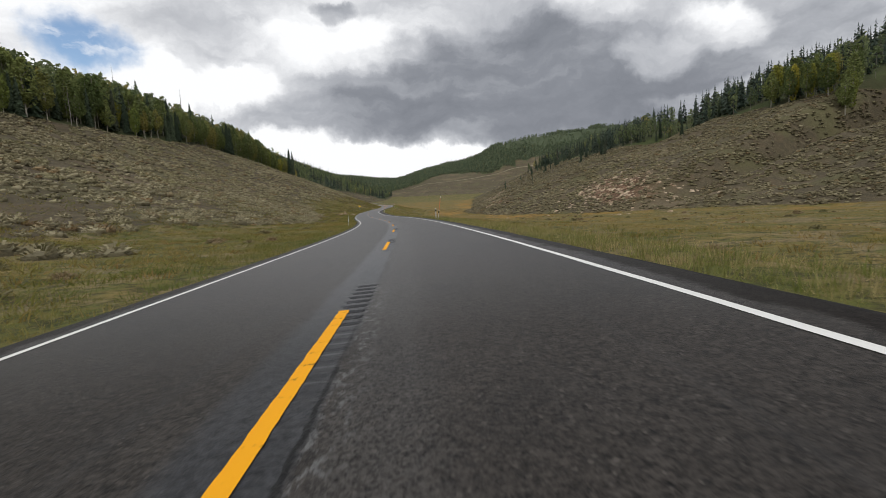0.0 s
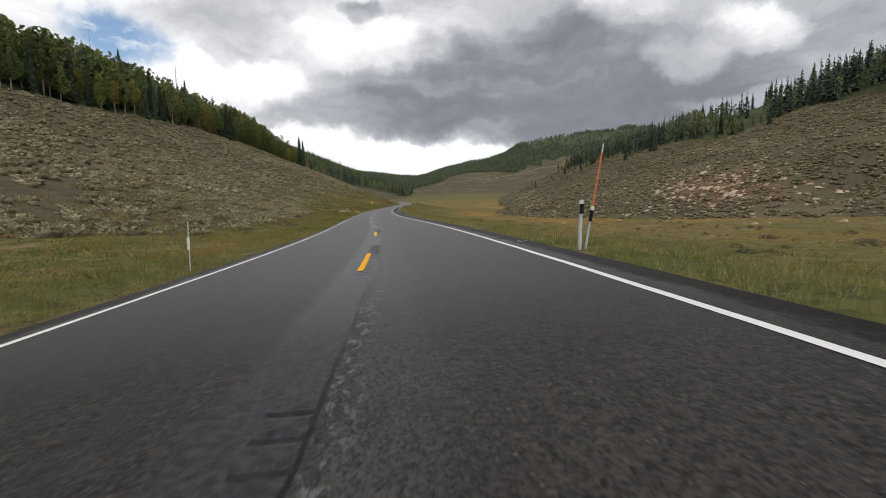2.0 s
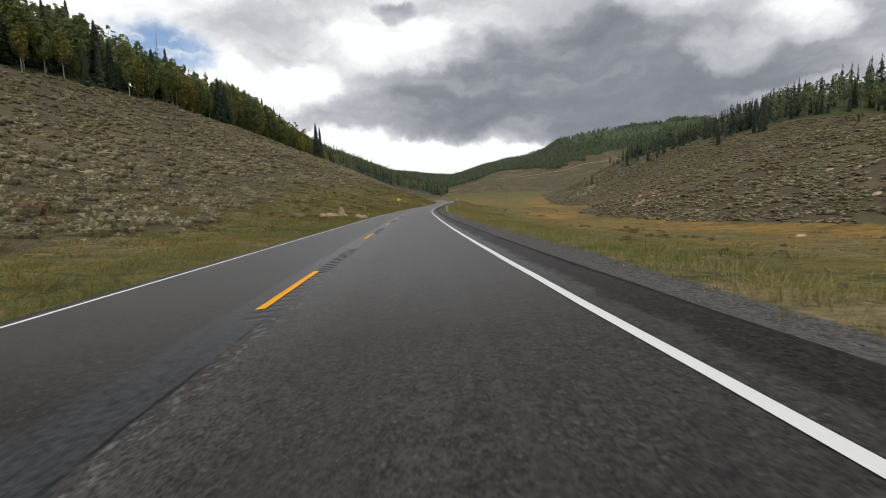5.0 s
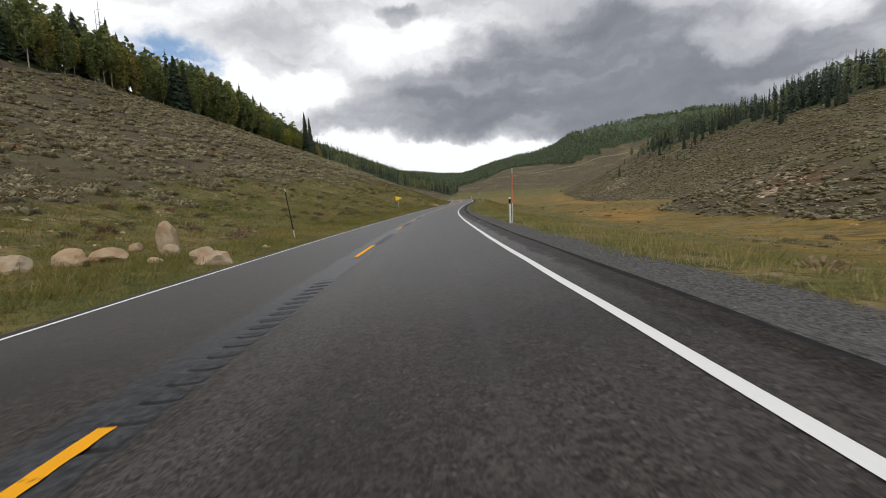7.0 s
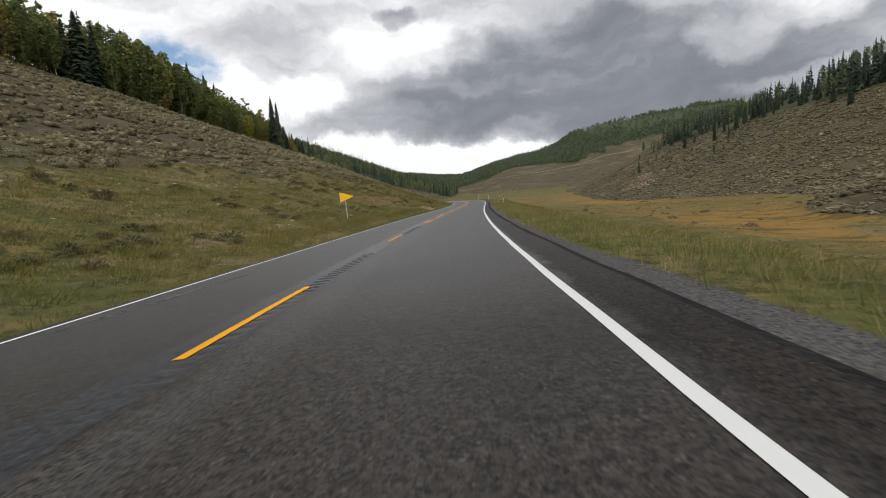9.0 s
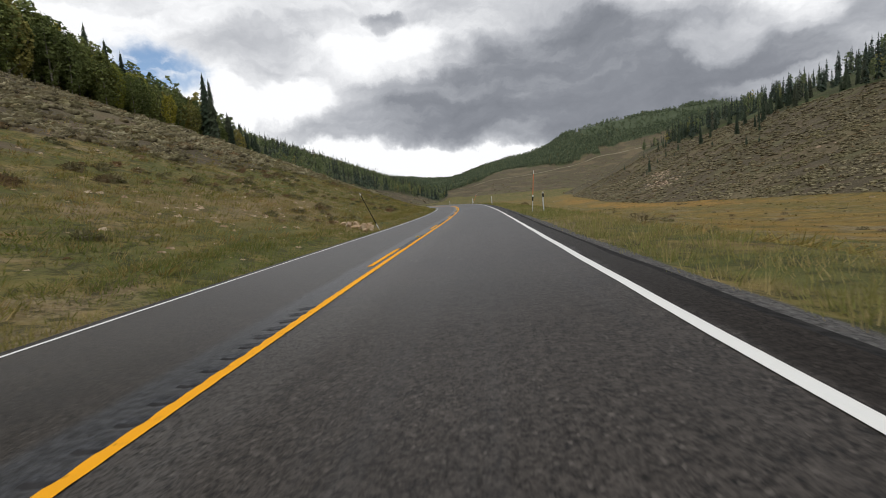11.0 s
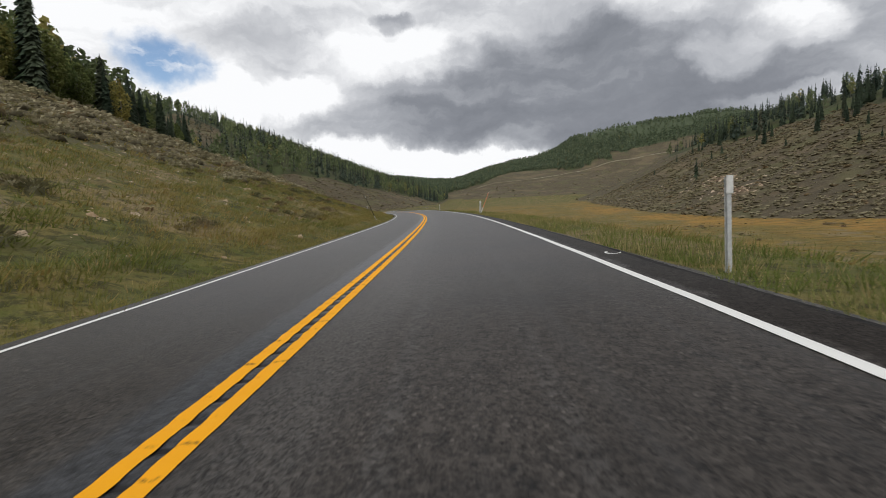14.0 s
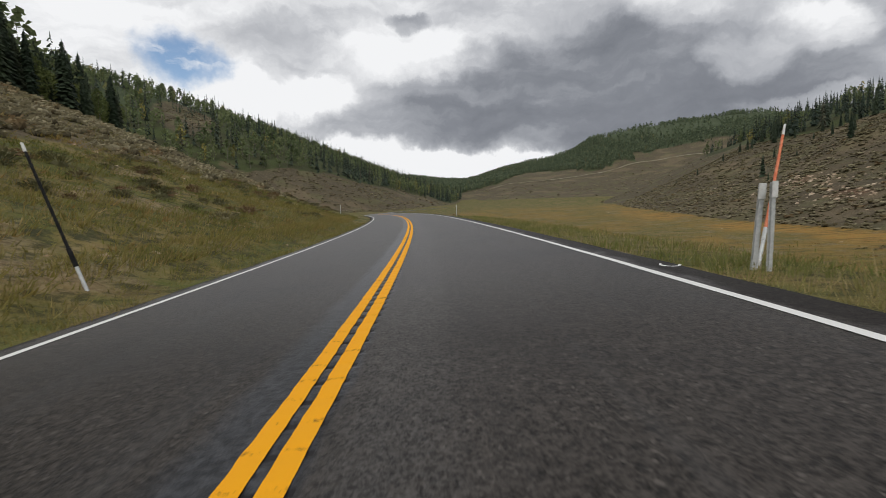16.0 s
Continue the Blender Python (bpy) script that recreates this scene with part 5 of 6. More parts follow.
settle(delineator("steel channel roadside post with white cap and black band"), -0.15, 53.6, 1.0, turn=6)
settle(orange_stake("leaning orange snow stake beside a roadside post"), 0.05, 53.9, 9.0)
thin = settle(new("delineator_post"), -9.77, 53.2, 1.0)
pole = part("post", rod(0.016, 0.014, -0.3, 1.25, 8), M_STEEL, thin)
part("reflector", box(-0.035, 0.035, -0.024, -0.016, 0.55, 0.86), M_POST, pole, "white reflector plate")
tagged(thin, "thin grey steel post with white reflector plate in the verge", "road post", group="delineator posts along the verge")
settle(black_stake("black snow stake with white tip leaning over the verge", 2.6), -31.25, 171.06, -6.5, -1)
settle(round_post("white round roadside post with black band"), -20.1, 170.2, 0.5)
settle(orange_stake("thin orange snow stake behind a white roadside post", 0.0, 2.6, False), -20.0, 170.5, 2.0)
settle(orange_stake("orange snow stake with black sleeve standing in tall grass"), -26.85, 265.3, 5.0)
settle(delineator("steel channel roadside post with white cap standing in tall grass"), -26.1, 265.4, -1.0, turn=20)
settle(black_stake("black snow stake leaning far out beside pale rocks", 2.68), -36.68, 264.13, -24.0, 2)
settle(delineator("pale steel roadside post with white cap at the gravel edge", 1.3, False), -29.71, 304.26, -1.0, turn=8)
settle(delineator("steel roadside post of a pair, leaning outward", 1.3, False), -34.55, 345.9, 4.0, turn=-10)
settle(delineator("steel roadside post of a pair, standing upright", 1.32, False), -34.40, 345.75, 1.0, turn=15)
settle(orange_stake("orange snow stake leaning through a pair of posts", -0.2, 2.75, False), -34.45, 346.0, 22.0, 26.0)
settle(black_stake("black snow stake with white tip leaning in green grass", 2.65), -44.89, 345.1, -23.0, 2)
settle(delineator("steel roadside post far along the bend", 1.3, False), -44.6, 397.0, -1.0)
settle(delineator("steel roadside post at the far bend", 1.25, False), -62.0, 404.5, 0.0)


def pennant_sign():
    """A yellow pennant warning sign on a thin steel post, its point to the right."""
    base = new("pennant_sign")
    bm = bmesh.new()
    front = [bm.verts.new(p) for p in ((-0.50, -0.03, -0.42), (0.60, -0.03, -0.03), (0.62, -0.03, 0.0), (0.60, -0.03, 0.03), (-0.50, -0.03, 0.42), (-0.53, -0.03, 0.38), (-0.53, -0.03, -0.38))]
    f = bm.faces.new(front)
    ex = bmesh.ops.extrude_face_region(bm, geom=[f])
    bmesh.ops.translate(bm, vec=(0, 0.006, 0), verts=[q for q in ex["geom"] if isinstance(q, bmesh.types.BMVert)])
    bmesh.ops.translate(bm, vec=(0.1, 0, 1.80), verts=bm.verts[:])
    bmesh.ops.recalc_face_normals(bm, faces=bm.faces[:])
    panel = part("panel", bm, M_SIGN, base, "yellow pennant panel, faded and bent")
    part("post", channel(0.035, 0.025, 0.006, -0.4, 2.1), M_STEEL, base)
    for z in (1.63, 1.97):
        part("bolt", rod(0.012, 0.012, 0, 0.012, 6), M_STEEL, panel).matrix_basis = pose(0.0, -0.031, z, 90)
    return tagged(base, "yellow pennant-shaped warning sign on thin steel post", "road sign")


settle(pennant_sign(), -38.8, 229.6, -2.0, 0, 4)


# ------------------------------------------------------------------- rocks
def boulder(seed, sx, sy, sz, cut=0.62):
    bm = bmesh.new()
    bmesh.ops.create_icosphere(bm, subdivisions=3, radius=1.0)
    rnd = random.Random(seed)
    planes = [(Vector((rnd.gauss(0, 1), rnd.gauss(0, 1), rnd.gauss(0, 0.8))).normalized(), rnd.uniform(cut, cut + 0.28)) for _ in range(11)]
    for v in bm.verts:
        for n, d in planes:
            k = v.co.dot(n)
            if k > d:
                v.co -= n * (k - d) * 0.92
        v.co *= 1 + 0.10 * noise.noise(v.co * 2.2 + Vector((seed, 0, 0)))
        v.co = Vector((v.co.x * sx, v.co.y * sy, v.co.z * sz))
    me = bpy.data.meshes.new("boulder")
    bm.to_mesh(me)
    bm.free()
    me.materials.append(M_ROCK)
    return new("boulder", me)


for i, (x, y, sx, sy, sz, up, label) in enumerate((
        (-32.52, 163.26, 0.50, 0.45, 0.95, 0.62, "tall upright tan boulder on the grassy verge"),
        (-31.9, 162.5, 0.42, 0.40, 0.36, 0.12, "small tan boulder at the foot of a tall one"),
        (-32.74, 159.42, 0.85, 0.6, 0.48, 0.18, "rounded orange-tan boulder lying in dry grass"),
        (-32.52, 160.59, 0.70, 0.5, 0.42, 0.15, "orange-brown boulder lying in dry grass"),
        (-29.9, 161.3, 0.60, 0.5, 0.46, 0.16, "pale grey boulder near the road edge"),
        (-29.1, 160.7, 0.80, 0.5, 0.40, 0.14, "long pale boulder half sunk in grass"),
        (-33.05, 158, 0.70, 0.6, 0.45, 0.15, "tan boulder beside the road verge"),
        (-34.82, 164.38, 0.40, 0.35, 0.32, 0.12, "small brown boulder on the bank"),
        (-30.84, 160.4, 0.35, 0.3, 0.16, 0.05, "flat pale stone in short grass"),
        (-37.1, 262.3, 0.36, 0.32, 0.40, 0.16, "angular tan rock beside the pavement edge"),
        (-37, 263.2, 0.38, 0.30, 0.30, 0.10, "pale angular rock beside the pavement edge"),
        (-37.7, 262.7, 0.40, 0.32, 0.34, 0.14, "broken tan rock on the cut bank"),
        (-38.1, 263.8, 0.32, 0.30, 0.24, 0.10, "small broken rock on the cut bank"),
        (-36.9, 261.5, 0.30, 0.26, 0.24, 0.08, "small tan rock near the pavement edge"),
        (-38.4, 264.9, 0.30, 0.24, 0.18, 0.06, "flat tan rock on bare soil"),
        (-37.9, 266.4, 0.36, 0.26, 0.15, 0.05, "flat reddish rock on bare soil"),
        (-37.3, 263.8, 0.34, 0.30, 0.34, 0.12, "split tan rock in the cut bank"),
        (-37.5, 261.9, 0.42, 0.34, 0.30, 0.10, "pale block of broken rock on the cut bank"),
        (-38.0, 262.0, 0.30, 0.34, 0.36, 0.14, "leaning pale slab on the cut bank"),
        (-36.8, 262.6, 0.26, 0.22, 0.18, 0.05, "small pale rock fragment at the grass edge"),
        (-38.6, 262.6, 0.34, 0.28, 0.30, 0.12, "orange-tan rock on the cut bank"),
        (-37.6, 264.6, 0.26, 0.24, 0.20, 0.06, "small tan rock fragment in dry grass"),
        (-39.2, 263.4, 0.32, 0.26, 0.20, 0.08, "pale rock half buried in the cut bank"),
        (-38.9, 265.6, 0.24, 0.20, 0.14, 0.05, "flat pale rock fragment on the bank"))):
    ob = boulder(i + 1, sx * (0.82 if i < 9 else 0.9), sy * (0.82 if i < 9 else 0.9), sz * (0.82 if i < 9 else 0.9), 0.62 if i < 9 else 0.42)
    ob.matrix_basis = Matrix.Translation((x, y, ground_z(x, y) + up * 0.7)) @ Matrix.Rotation(i * 1.3, 4, "Z") @ Matrix.Rotation(0.12 * math.sin(i * 2.1), 4, "X")
    tagged(ob, label, "boulder", group="boulders on the verge")


# pale scraped marks on the oncoming lane
for s0, v0, ln, wd in ((201.5, -2.75, 1.3, 0.16), (199.6, -3.0, 0.9, 0.10), (203.2, -2.55, 0.7, 0.09)):
    bm = bmesh.new()
    ring = [bm.verts.new(tuple(float(q) for q in road_point(s0 + ln * (0.75 + 0.25 * math.sin(5 * a)) * math.cos(a), v0 + wd * (0.7 + 0.4 * math.sin(3 * a + s0)) * math.sin(a) + 0.10 * math.cos(a), 0.004))) for a in np.linspace(0, 2 * math.pi, 22)[:-1]]
    bm.faces.new(ring)
    bm.normal_update()
    if bm.faces[:][0].normal.z < 0:
        bmesh.ops.reverse_faces(bm, faces=bm.faces[:])
    tagged(part("scrape_mark", bm, M_SCRAPE, None), "pale scraped mark on the worn asphalt lane", "road marking", kind="structure")

# pale scuffs where something was dragged, and pale splashes on the lane
def scuff_ribbon(points, width, seed):
    """A thin ragged streak on the asphalt through points given as metres along and across."""
    rnd = random.Random(seed)
    ss = np.linspace(points[0][0], points[-1][0], 40)
    vv = np.interp(ss, [q[0] for q in points], [q[1] for q in points])
    bm = bmesh.new()
    rows = []
    for i, (a, v) in enumerate(zip(ss, vv)):
        w = width * rnd.uniform(0.35, 1.0) * min(1.0, 0.2 + 4 * i / 39, 0.2 + 4 * (39 - i) / 39)
        rows.append([bm.verts.new(tuple(float(q) for q in road_point(a, v + o + rnd.uniform(-0.2, 0.2) * width, 0.004))) for o in (-w, w)])
    for (a, b), (c, d) in zip(rows, rows[1:]):
        bm.faces.new((a, b, d, c))
    bm.normal_update()
    return bm


for i, (pts, wd) in enumerate((
        ([(141.0, 2.88), (142.4, 2.95), (143.2, 2.97), (144.6, 2.92), (147.0, 2.68), (149.2, 2.45)], 0.05),
        ([(147.8, 1.90), (148.2, 2.20), (148.25, 2.40)], 0.06), ([(147.4, 1.75), (147.9, 2.05)], 0.04))):
    tagged(part("scuff_mark", scuff_ribbon(pts, wd, i + 3), M_SCUFF, None), "faint pale scuff dragged along the asphalt lane", "road marking", kind="structure")

splash = random.Random(8)
for s0, v0, r0 in ((245.52, 0.72, 0.055), (245.62, 0.81, 0.035), (245.36, 0.85, 0.05), (245.19, 1.50, 0.055), (244.68, 1.74, 0.05), (246.40, 1.78, 0.05), (246.51, 1.86, 0.03),
                   (245.87, 2.52, 0.045), (245.15, 2.23, 0.035), (246.61, 2.44, 0.03), (244.55, 2.55, 0.045), (245.19, 0.85, 0.06)):
    bm = bmesh.new()
    ring = []
    for k in range(11):
        a = 2 * math.pi * k / 11
        r = 0.55 * r0 * splash.uniform(0.6, 1.2)
        ring.append(bm.verts.new(tuple(float(q) for q in road_point(s0 + 1.5 * r * math.sin(a), v0 + r * math.cos(a), 0.005))))
    bm.faces.new(ring)
    bm.normal_update()
    tagged(part("splash_mark", bm, M_SPLASH, None), "small pale splash spot on the asphalt lane", "road marking", kind="structure")

# white horseshoe marks painted on the paved shoulder beside the posts
for i, (s0, v0) in enumerate(((53.9, 3.84), (171.5, 3.92), (266.1, 3.86), (307.5, 3.95), (347.25, 3.90))):
    bm = bmesh.new()
    rows = []
    for k in range(15):
        a = math.pi * (0.62 + 1.30 * k / 14)
        w = 0.026 * (0.30 + 0.70 * math.sin(math.pi * (k + 0.6) / 15.2)) * (1 + 0.25 * math.sin(5 * a + i))
        rows.append([bm.verts.new(tuple(float(q) for q in road_point(s0 + (0.17 + o) * math.sin(a), v0 + (0.105 + o) * math.cos(a), 0.005))) for o in (-w, w)])
    for (a, b), (c, d) in zip(rows, rows[1:]):
        bm.faces.new((a, b, d, c))
    bm.normal_update()
    bmesh.ops.recalc_face_normals(bm, faces=bm.faces[:])
    p = part("survey_mark", bm, M_WHITE, None)
    tagged(p, "white horseshoe-shaped paint mark on the asphalt shoulder", "road marking", kind="structure")


def road_marker():
    """A small yellow raised pavement marker: a wedge body with a reflector strip along its front."""
    base = new("road_marker")
    bm = bmesh.new()
    low = [bm.verts.new(q) for q in ((-0.055, -0.05, 0.0), (0.055, -0.05, 0.0), (0.055, 0.05, 0.0), (-0.055, 0.05, 0.0))]
    top = [bm.verts.new(q) for q in ((-0.045, -0.022, 0.022), (0.045, -0.022, 0.022), (0.045, 0.022, 0.022), (-0.045, 0.022, 0.022))]
    bm.faces.new(top)
    for k in range(4):
        bm.faces.new((low[k], low[(k + 1) % 4], top[(k + 1) % 4], top[k]))
    bmesh.ops.recalc_face_normals(bm, faces=bm.faces[:])
    body = part("body", bm, M_SIGN, base)
    part("reflector", box(-0.040, 0.040, -0.046, -0.036, 0.006, 0.016, 0.002), M_AMBER, body, "dark amber reflector strip")
    return tagged(base, "yellow raised pavement marker on the centre line", "road marker", group="pavement markers on the centre line")


for s0, v0 in ((172.8, -0.03), (253.1, -0.11), (294.75, 0.02)):
    ob = road_marker()
    t = float(np.interp(s0, SG, th_g))
    ob.matrix_basis = Matrix.Translation(tuple(float(q) for q in road_point(s0, v0, 0.004))) @ Matrix.Rotation(t, 4, "Z") @ Matrix.Rotation(-TILT, 4, "Y")


# --------------------------------------------- shrubs, grass and loose stones
grng = np.random.default_rng(9)


def strewn(name, shape, pos, size, high, tint, mat, label, category, smooth=False):
    """Many plants or stones of one shape in a single mesh; a shape's third entry marks its leafy vertices."""
    v, fc = shape[:2]
    n = len(pos)
    a = grng.uniform(0, 6.28, n)
    c, s = np.cos(a)[:, None], np.sin(a)[:, None]
    x = (v[None, :, 0] * c - v[None, :, 1] * s) * size[:, None]
    y = (v[None, :, 0] * s + v[None, :, 1] * c) * size[:, None]
    z = v[None, :, 2] * high[:, None]
    w = np.stack([x, y, z], -1) + pos[:, None]
    f = (fc[None] + (np.arange(n) * len(v))[:, None, None]).reshape(-1, fc.shape[1])
    t = np.repeat(tint, len(v), 0)
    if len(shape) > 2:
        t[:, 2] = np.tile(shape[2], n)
    ob = mesh_object(name, w.reshape(-1, 3), f, [mat], smooth=smooth, tint=t)
    return tagged(ob, label, category, kind="stuff")


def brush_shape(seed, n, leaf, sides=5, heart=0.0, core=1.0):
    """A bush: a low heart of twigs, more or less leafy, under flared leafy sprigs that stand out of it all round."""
    rnd = np.random.default_rng(seed)
    v, f = [], []
    for up, q in ((-0.25, 0.84 * core), (0.40 * core, 0.74 * core)):
        for k in range(sides):
            a = 2 * math.pi * (k + 0.5 * (up > 0)) / sides
            r = q * rnd.uniform(0.80, 1.14)
            v.append((r * math.cos(a), r * math.sin(a), up))
    v.append((0, 0, 0.66 * core))
    for k in range(sides):
        j = (k + 1) % sides
        f += [(k, j, sides + k), (j, sides + j, sides + k), (sides + k, sides + j, 2 * sides)]
    twigs = len(v)
    for i in range(n):
        a, e = i * 2.39996 + rnd.uniform(-0.4, 0.4), math.asin(min(0.99, 0.22 + 0.76 * (i + 0.5) / n))
        r = rnd.uniform(0.82, 1.18)
        top = Vector((math.cos(a) * math.cos(e) * r, math.sin(a) * math.cos(e) * r, math.sin(e) * r * 0.86 + 0.10))
        root = Vector((top.x * 0.60, top.y * 0.60, top.z * 0.62 - 0.06))
        b = a + math.pi / 2 + rnd.uniform(-0.7, 0.7)
        s = Vector((math.cos(b), math.sin(b), rnd.uniform(-0.2, 0.2))) * leaf * rnd.uniform(0.7, 1.4)
        k = len(v)
        v += [tuple(root), tuple(top + s), tuple(top - s)]
        f.append((k, k + 1, k + 2))
    # 0 round the foot, so shade there is painted in along with the twigs
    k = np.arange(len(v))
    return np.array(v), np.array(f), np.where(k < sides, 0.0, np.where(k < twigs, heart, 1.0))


def tuft_shape(seed, blades, spread, lean, width=0.035, seeds=0):
    rnd = np.random.default_rng(seed)
    v, f = [], []
    for i in range(blades):
        a, r = rnd.uniform(0, 6.28), spread * math.sqrt(rnd.random())
        bx, by = r * math.cos(a), r * math.sin(a)
        d = rnd.uniform(0, 6.28)
        ux, uy = math.cos(d) * width, math.sin(d) * width
        h, l = rnd.uniform(0.45, 1.0), rnd.uniform(0.1, 1.0) * lean
        tx, ty = bx + math.cos(a) * l, by + math.sin(a) * l
        k = len(v)
        v += [(bx - ux, by - uy, 0), (bx + ux, by + uy, 0), (tx, ty, h)]
        f.append((k, k + 1, k + 2))
        if seeds and i % seeds == 0:
            v += [(tx - ux, ty - uy, h * 0.92), (tx + ux * 0.8, ty + uy * 0.8, h * 0.97), (tx + ux * 0.3, ty + uy * 0.3, h * 1.2)]
            f.append((k + 3, k + 4, k + 5))
    return np.array(v), np.array(f)


def spots(x0, x1, y0, y1, density):
    n = int((x1 - x0) * (y1 - y0) * density)
    return grng.uniform(x0, x1, n), grng.uniform(y0, y1, n)


def tints(n, lo, hi, warm, warm_share):
    return np.stack([grng.uniform(lo, hi, n), (grng.random(n) < warm_share) * grng.uniform(0.2, max(warm, 0.21), n), np.zeros(n), np.ones(n)], -1)


def shrubs(name, x, y, keep, shapes, smin, smax, label, warm=0.07, tall=0.80, mat=None, pale=0.6, lumps=1.9, gap=0.0):
    z, q = land(x, y)
    zn = zones(x, y, q)
    clump = fbm(x / 5.0 + 70, y / 5.0, 3)
    lump = fbm(x / lumps + 31, y / lumps + 7, 2)
    ok = keep(zn, q, clump) & (lump > gap)
    x, y, z = x[ok], y[ok], z[ok]
    n = len(x)
    k = grng.integers(0, len(shapes), n)
    size = grng.uniform(smin, smax, n) * grng.choice([0.75, 1.0, 1.3], n)
    shade = np.clip(fbm(x / 19.0, y / 19.0) * 1.4 - 0.2, 0, 1)
    t = tints(n, 0, 1, 1.0, warm)
    t[:, 0] = np.clip(0.5 * t[:, 0] + pale * shade, 0, 1)
    for j, sh in enumerate(shapes):
        m = k == j
        strewn(name, sh, np.stack([x, y, z - 0.05], -1)[m], size[m], size[m] * grng.uniform(tall * 0.8, tall * 1.25, m.sum()), t[m], mat or M_SAGE, label, "shrubs", smooth=False)


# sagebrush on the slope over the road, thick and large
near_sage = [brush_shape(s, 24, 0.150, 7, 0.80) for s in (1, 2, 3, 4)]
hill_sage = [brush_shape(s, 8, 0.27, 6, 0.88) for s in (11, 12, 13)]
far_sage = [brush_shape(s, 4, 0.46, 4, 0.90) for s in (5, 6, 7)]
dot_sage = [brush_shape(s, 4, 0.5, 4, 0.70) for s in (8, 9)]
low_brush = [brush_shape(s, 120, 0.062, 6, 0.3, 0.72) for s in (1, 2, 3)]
x, y = spots(-80, -12, -12, 450, 0.95)
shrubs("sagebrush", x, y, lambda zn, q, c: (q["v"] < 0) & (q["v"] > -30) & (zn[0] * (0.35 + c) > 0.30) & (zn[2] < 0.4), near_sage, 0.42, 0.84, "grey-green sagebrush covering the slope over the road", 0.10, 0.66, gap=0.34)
x, y = spots(-150, -40, -12, 450, 1.0)
shrubs("sagebrush", x, y, lambda zn, q, c: (q["v"] <= -30) & (zn[0] * (0.35 + c) > 0.31) & (zn[2] < 0.4), hill_sage, 0.50, 0.96, "grey-green sagebrush covering the slope over the road", 0.10, 0.68, lumps=2.2, gap=0.35)
x, y = spots(5, 230, 60, 420, 1.15)
shrubs("sagebrush", x, y, lambda zn, q, c: (q["v"] > 20) & (zn[0] * (0.35 + c) > 0.32) & (zn[2] < 0.3) & (zn[5] * grng.random(len(c)) < 0.42), far_sage, 0.46, 0.95, "grey-green sagebrush covering the slope across the meadow", 0.10, 0.64, mat=M_SAGE_HILL, lumps=2.6, gap=0.33)
x, y = spots(30, 230, 420, 760, 0.26)
shrubs("sagebrush", x, y, lambda zn, q, c: (q["v"] > 20) & (zn[0] > 0.5) & (zn[2] < 0.3) & (c > 0.30), dot_sage, 0.6, 1.2, "sagebrush covering the far slope across the meadow", 0.10, 0.55, mat=M_SAGE_HILL)
x, y = spots(-300, -40, 430, 720, 0.12)
shrubs("sagebrush", x, y, lambda zn, q, c: (q["v"] < -10) & (zn[0] > 0.4) & (zn[2] < 0.3) & (c > 0.34), dot_sage, 0.6, 1.2, "sagebrush covering the side valley beside the bend", 0.10, 0.55, mat=M_SAGE_HILL)
x, y = spots(-200, 500, 760, 1250, 0.02)
shrubs("sagebrush", x, y, lambda zn, q, c: (zn[0] > 0.4) & (zn[2] < 0.3) & (c > 0.50), dot_sage, 0.9, 2.0, "dark shrubs dotting the foot of the mountain", 0.1, 0.5, mat=M_SAGE_HILL)
x, y = spots(-95, -25, 150, 430, 0.36)
shrubs("bank_brush", x, y, lambda zn, q, c: (q["v"] < -7) & (q["v"] > -34) & (zn[0] < 0.6) & (zn[2] < 0.4) & (c > 0.43), low_brush, 0.20, 0.55, "dark olive and brown shrubs on the grassy bank", 0.35, 0.66, M_BANK_BRUSH)
x, y = spots(-75, 60, 0, 420, 0.14)
shrubs("sagebrush", x, y, lambda zn, q, c: (np.abs(q["v"]) > 7) & (zn[0] < 0.6) & (c > 0.46 + 0.14 * (q["v"] > 0)), low_brush, 0.25, 0.6, "single low shrubs in the meadow grass", 0.3, 0.62, M_BRUSH)


def grass(name, s0, s1, lip0, lip1, side, density, shape, smin, smax, hmin, hmax, warm, warm_share, label, mat=None, thin=0.44, lo=0.0, hi=1.0, green=0.0):
    """Grass tufts in a band beside the pavement, from lip0 to lip1 metres off its edge."""
    n = int((s1 - s0) * (lip1 - lip0) * density)
    s = grng.uniform(s0, s1, n)
    lip = lip0 + (lip1 - lip0) * grng.random(n) ** 1.15
    if side > 0:
        v = paved_r(s) + lip
    else:
        v = -paved_l(s) - lip
    p = road_point(s, v)
    x, y = p[:, 0], p[:, 1]
    z, q = land(x, y)
    zn = zones(x, y, q)
    patch = fbm(x / 1.7 + 5, y / 1.7 + 8, 3)
    wide = fbm(x / 6.0 + 55, y / 6.0, 3)
    ok = (grng.random(n) > zn[3] * 1.15) & (patch + 0.30 * grng.random(n) > thin) & (grng.random(n) > 0.30 * zn[4])
    x, y, z, patch, wide = x[ok], y[ok], z[ok], patch[ok], wide[ok]
    n = len(x)
    size = grng.uniform(smin, smax, n)
    high = grng.uniform(hmin, hmax, n) * (0.65 + 0.8 * patch)
    t = tints(n, lo, hi, warm, warm_share)
    t[:, 0] = np.clip(0.4 * t[:, 0] + (wide - 0.28 - green) * 1.7, 0, 1)
    strewn(name, shape, np.stack([x, y, z - 0.05], -1), size, high, t, mat or M_GRASS, label, "grass")


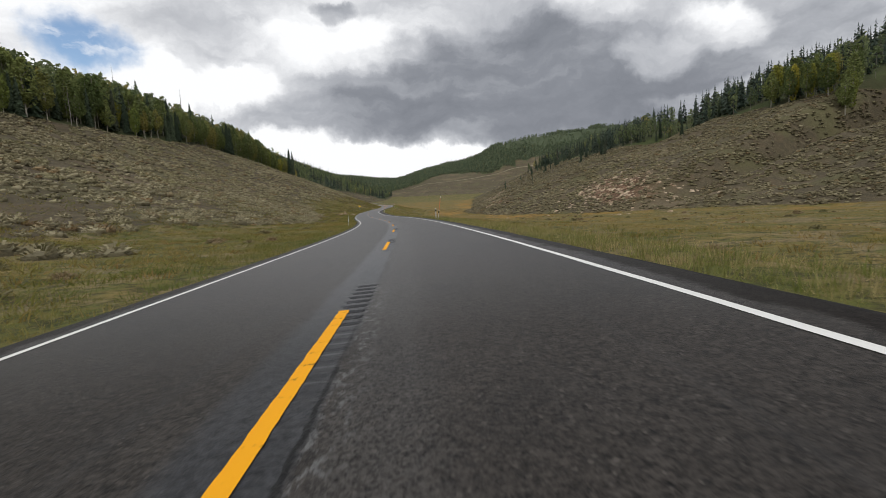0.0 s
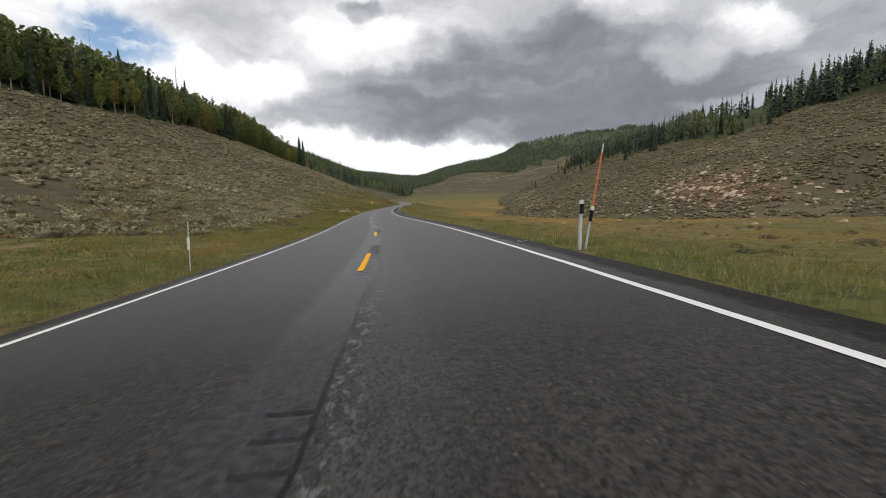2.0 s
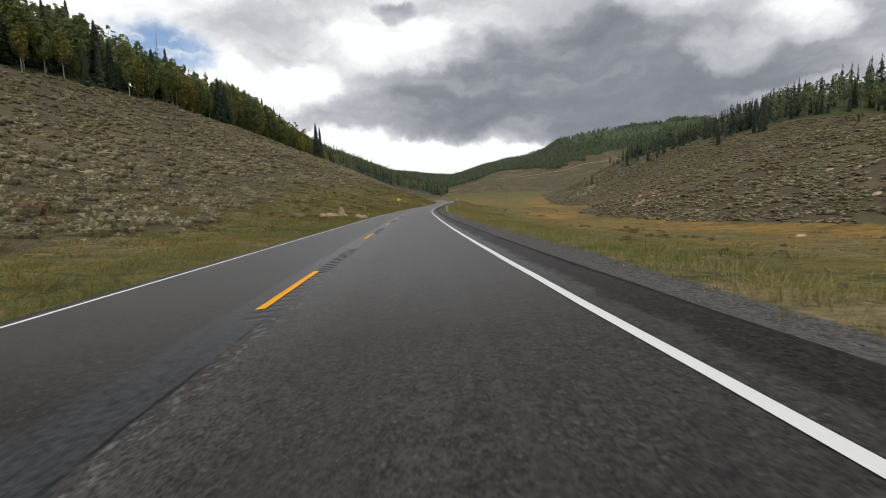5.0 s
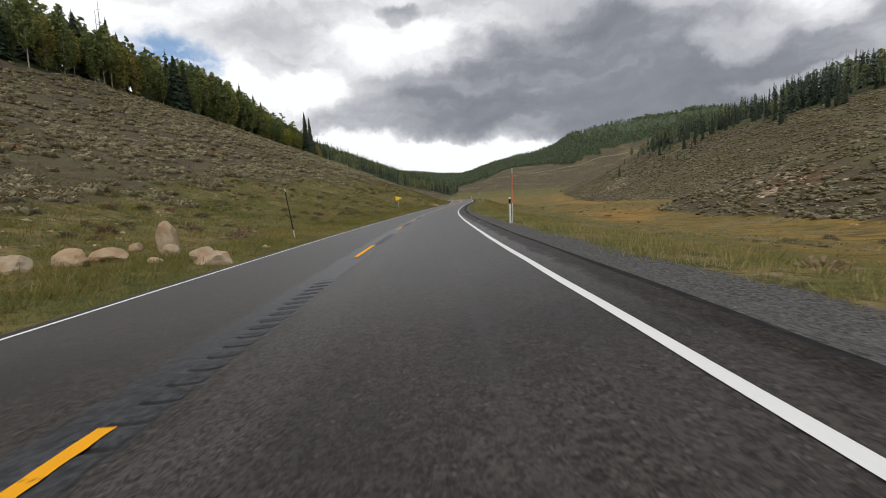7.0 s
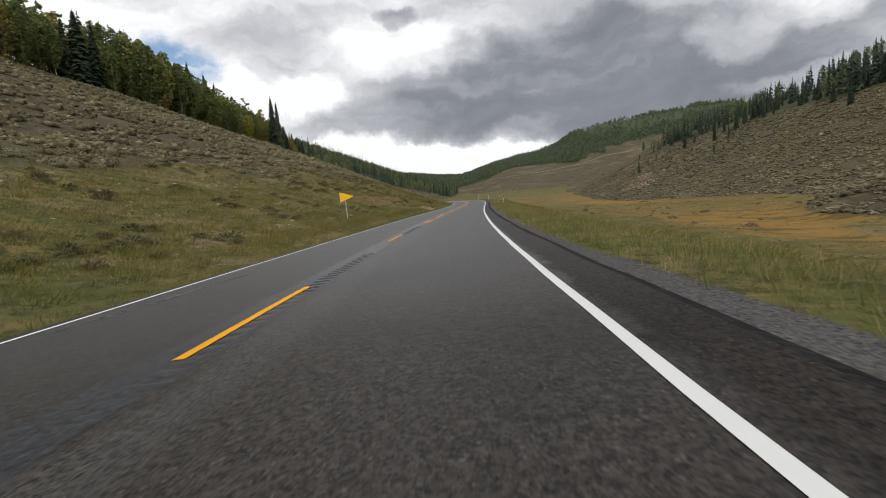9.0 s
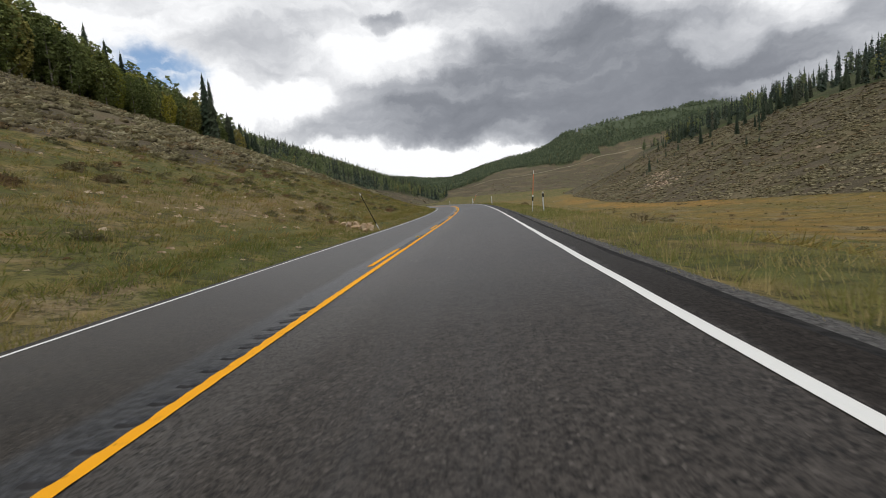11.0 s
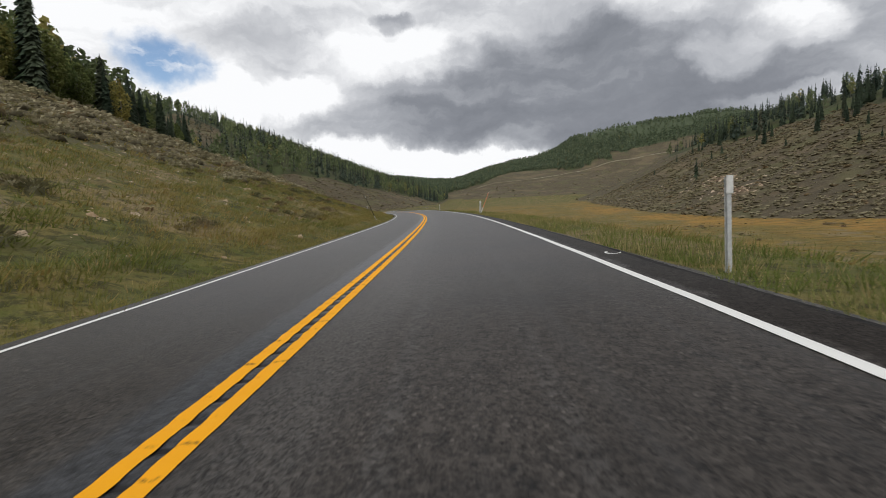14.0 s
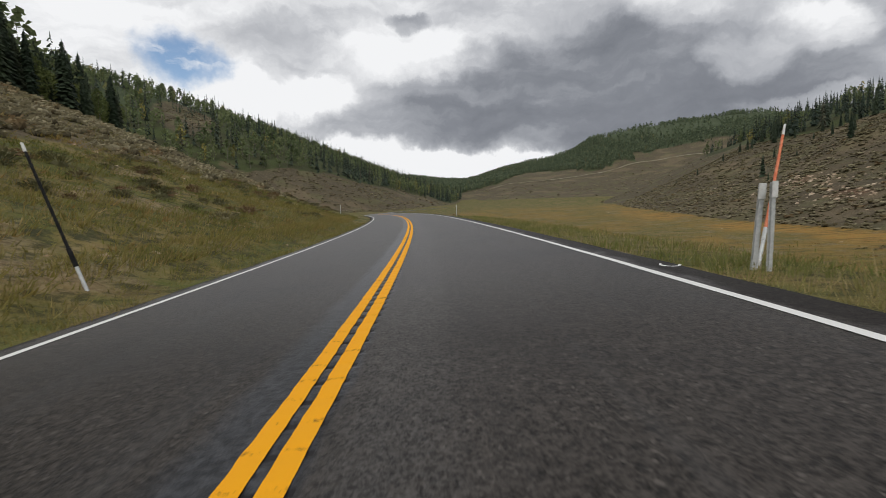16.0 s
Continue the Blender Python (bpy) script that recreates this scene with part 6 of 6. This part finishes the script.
near_tuft = tuft_shape(3, 15, 0.95, 0.60, 0.030)
tall_tuft = tuft_shape(7, 16, 0.95, 0.50, 0.028, 4)
mid_tuft = tuft_shape(4, 8, 1.1, 0.9, 0.060)
bank_tuft = tuft_shape(14, 11, 1.0, 0.42, 0.036)
wide_tuft = tuft_shape(5, 9, 0.9, 0.55, 0.12)
grass("verge_grass", -2, 385, 0.02, 3.0, -1, 10.0, near_tuft, 0.24, 0.46, 0.09, 0.26, 0.7, 0.18, "short green and straw grass at the pavement edge", thin=0.36)
grass("verge_grass", -2, 385, 0.10, 3.0, 1, 10.0, tall_tuft, 0.24, 0.46, 0.14, 0.34, 0.9, 0.38, "tall green and straw grass along the road shoulder", M_VERGE, thin=0.34, green=0.02)
grass("bank_grass", -2, 150, 2.4, 16, -1, 5.0, mid_tuft, 0.26, 0.55, 0.07, 0.20, 0.7, 0.30, "mixed green and dry grass tufts on the bank")
grass("bank_grass", 150, 400, 1.6, 15, -1, 7.5, bank_tuft, 0.28, 0.58, 0.12, 0.32, 0.8, 0.34, "tall yellow-green grass covering the bank", M_GRASS, thin=0.40, green=0.02)
bunch = tuft_shape(9, 16, 0.85, 0.65, 0.050)
grass("bunch_grass", -2, 395, 1.6, 24, -1, 1.7, bunch, 0.30, 0.65, 0.14, 0.30, 0.9, 0.35, "bunches of olive and rust-brown grass on the bank", M_BUNCH, thin=0.50)
grass("bunch_grass", -2, 395, 3.5, 16, 1, 0.5, bunch, 0.32, 0.75, 0.20, 0.45, 0.9, 0.35, "bunches of olive and rust-brown grass in the meadow", M_BUNCH, thin=0.54)
grass("meadow_grass", -2, 400, 2.8, 18, 1, 3.0, mid_tuft, 0.28, 0.60, 0.08, 0.22, 0.9, 0.40, "yellowing meadow grass below the road", M_BUNCH, lo=0.2, green=-0.12)
grass("meadow_grass", 0, 420, 18, 70, 1, 0.30, wide_tuft, 0.5, 1.1, 0.08, 0.20, 0.9, 0.60, "yellowing meadow grass in the valley floor", M_BUNCH, lo=0.3, green=-0.15)
grass("bank_grass", 0, 400, 15, 36, -1, 1.3, mid_tuft, 0.35, 0.7, 0.14, 0.34, 0.7, 0.4, "dry grass tufts among the shrubs of the bank")


# loose stones: pale on the cut bank and the scree, grey on the gravel shoulder
def stone_shape(seed):
    rnd = np.random.default_rng(seed)
    v = np.array([(1, 0, 0), (0.3, 0.9, 0), (-0.8, 0.6, 0), (-0.8, -0.6, 0), (0.3, -0.95, 0), (0.45, 0.1, 0.75), (-0.4, 0.35, 0.8), (-0.2, -0.45, 0.7)], float) * rnd.uniform(0.8, 1.2, (8, 3))
    return v, np.array([(0, 1, 6, 5), (1, 2, 6, 6), (2, 3, 7, 6), (3, 4, 7, 7), (4, 0, 5, 7), (5, 6, 7, 7)])


def stones(name, x, y, keep, lo, hi, label, mat=None):
    z, q = land(x, y)
    zn = zones(x, y, q)
    ok = keep(zn, q)
    x, y, z = x[ok], y[ok], z[ok]
    n = len(x)
    v, f = stone_shape(3)
    size = lo + (hi - lo) * grng.random(n) ** 2.2
    tri = np.concatenate([f[:, :3], f[f[:, 2] != f[:, 3]][:, [0, 2, 3]]])
    strewn(name, (v, tri), np.stack([x, y, z - 0.25 * size - 0.02], -1), size, size * grng.uniform(0.45, 0.85, n), tints(n, 0, 1, 0, 0), mat or M_ROCK, label, "stones")


x, y = spots(-75, -30, 60, 400, 1.6)
stones("loose_stones", x, y, lambda zn, q: (q["v"] < -4.6) & (grng.random(len(q["v"])) < 0.10 + 0.75 * zn[4]), 0.05, 0.30, "pale tan stones scattered on the bank")
x, y = spots(10, 110, 110, 610, 0.75)
stones("scree", x, y, lambda zn, q: (grng.random(len(q["v"])) < 0.85 * zn[5] ** 1.2 + 0.002), 0.25, 1.35, "pale broken rocks of a scree patch on the slope", M_SCREE)
n = 20000
s = grng.uniform(0, 380, n)
p = road_point(s, paved_r(s) + grng.uniform(0.0, 2.6, n))
stones("shoulder_gravel", p[:, 0], p[:, 1], lambda zn, q: grng.random(n) < zn[3], 0.02, 0.06, "grey crushed gravel along the paved shoulder", M_GRAVEL)


# a pale dirt track climbing across the foot of the mountain
tx = np.arange(-70, 330, 4.0)
ty = np.interp(tx, [-70, -38, 6, 50, 107, 162, 208, 244, 330], [1215, 1255, 1250, 1251, 1272, 1279, 1289, 1283, 1280]) + 3 * np.sin(tx / 23.0)
rows_t = [np.stack([tx, ty + o, land(tx, ty + o)[0] + 0.7], -1) for o in (-2.6, 0.0, 2.6)]
track = mesh_object("dirt_track", np.stack(rows_t, 1).reshape(-1, 3), grid_faces(len(tx), 3)[:, ::-1], [M_TRACK], smooth=True)
tagged(track, "pale dirt track across the foot of the mountain", "track", kind="structure")
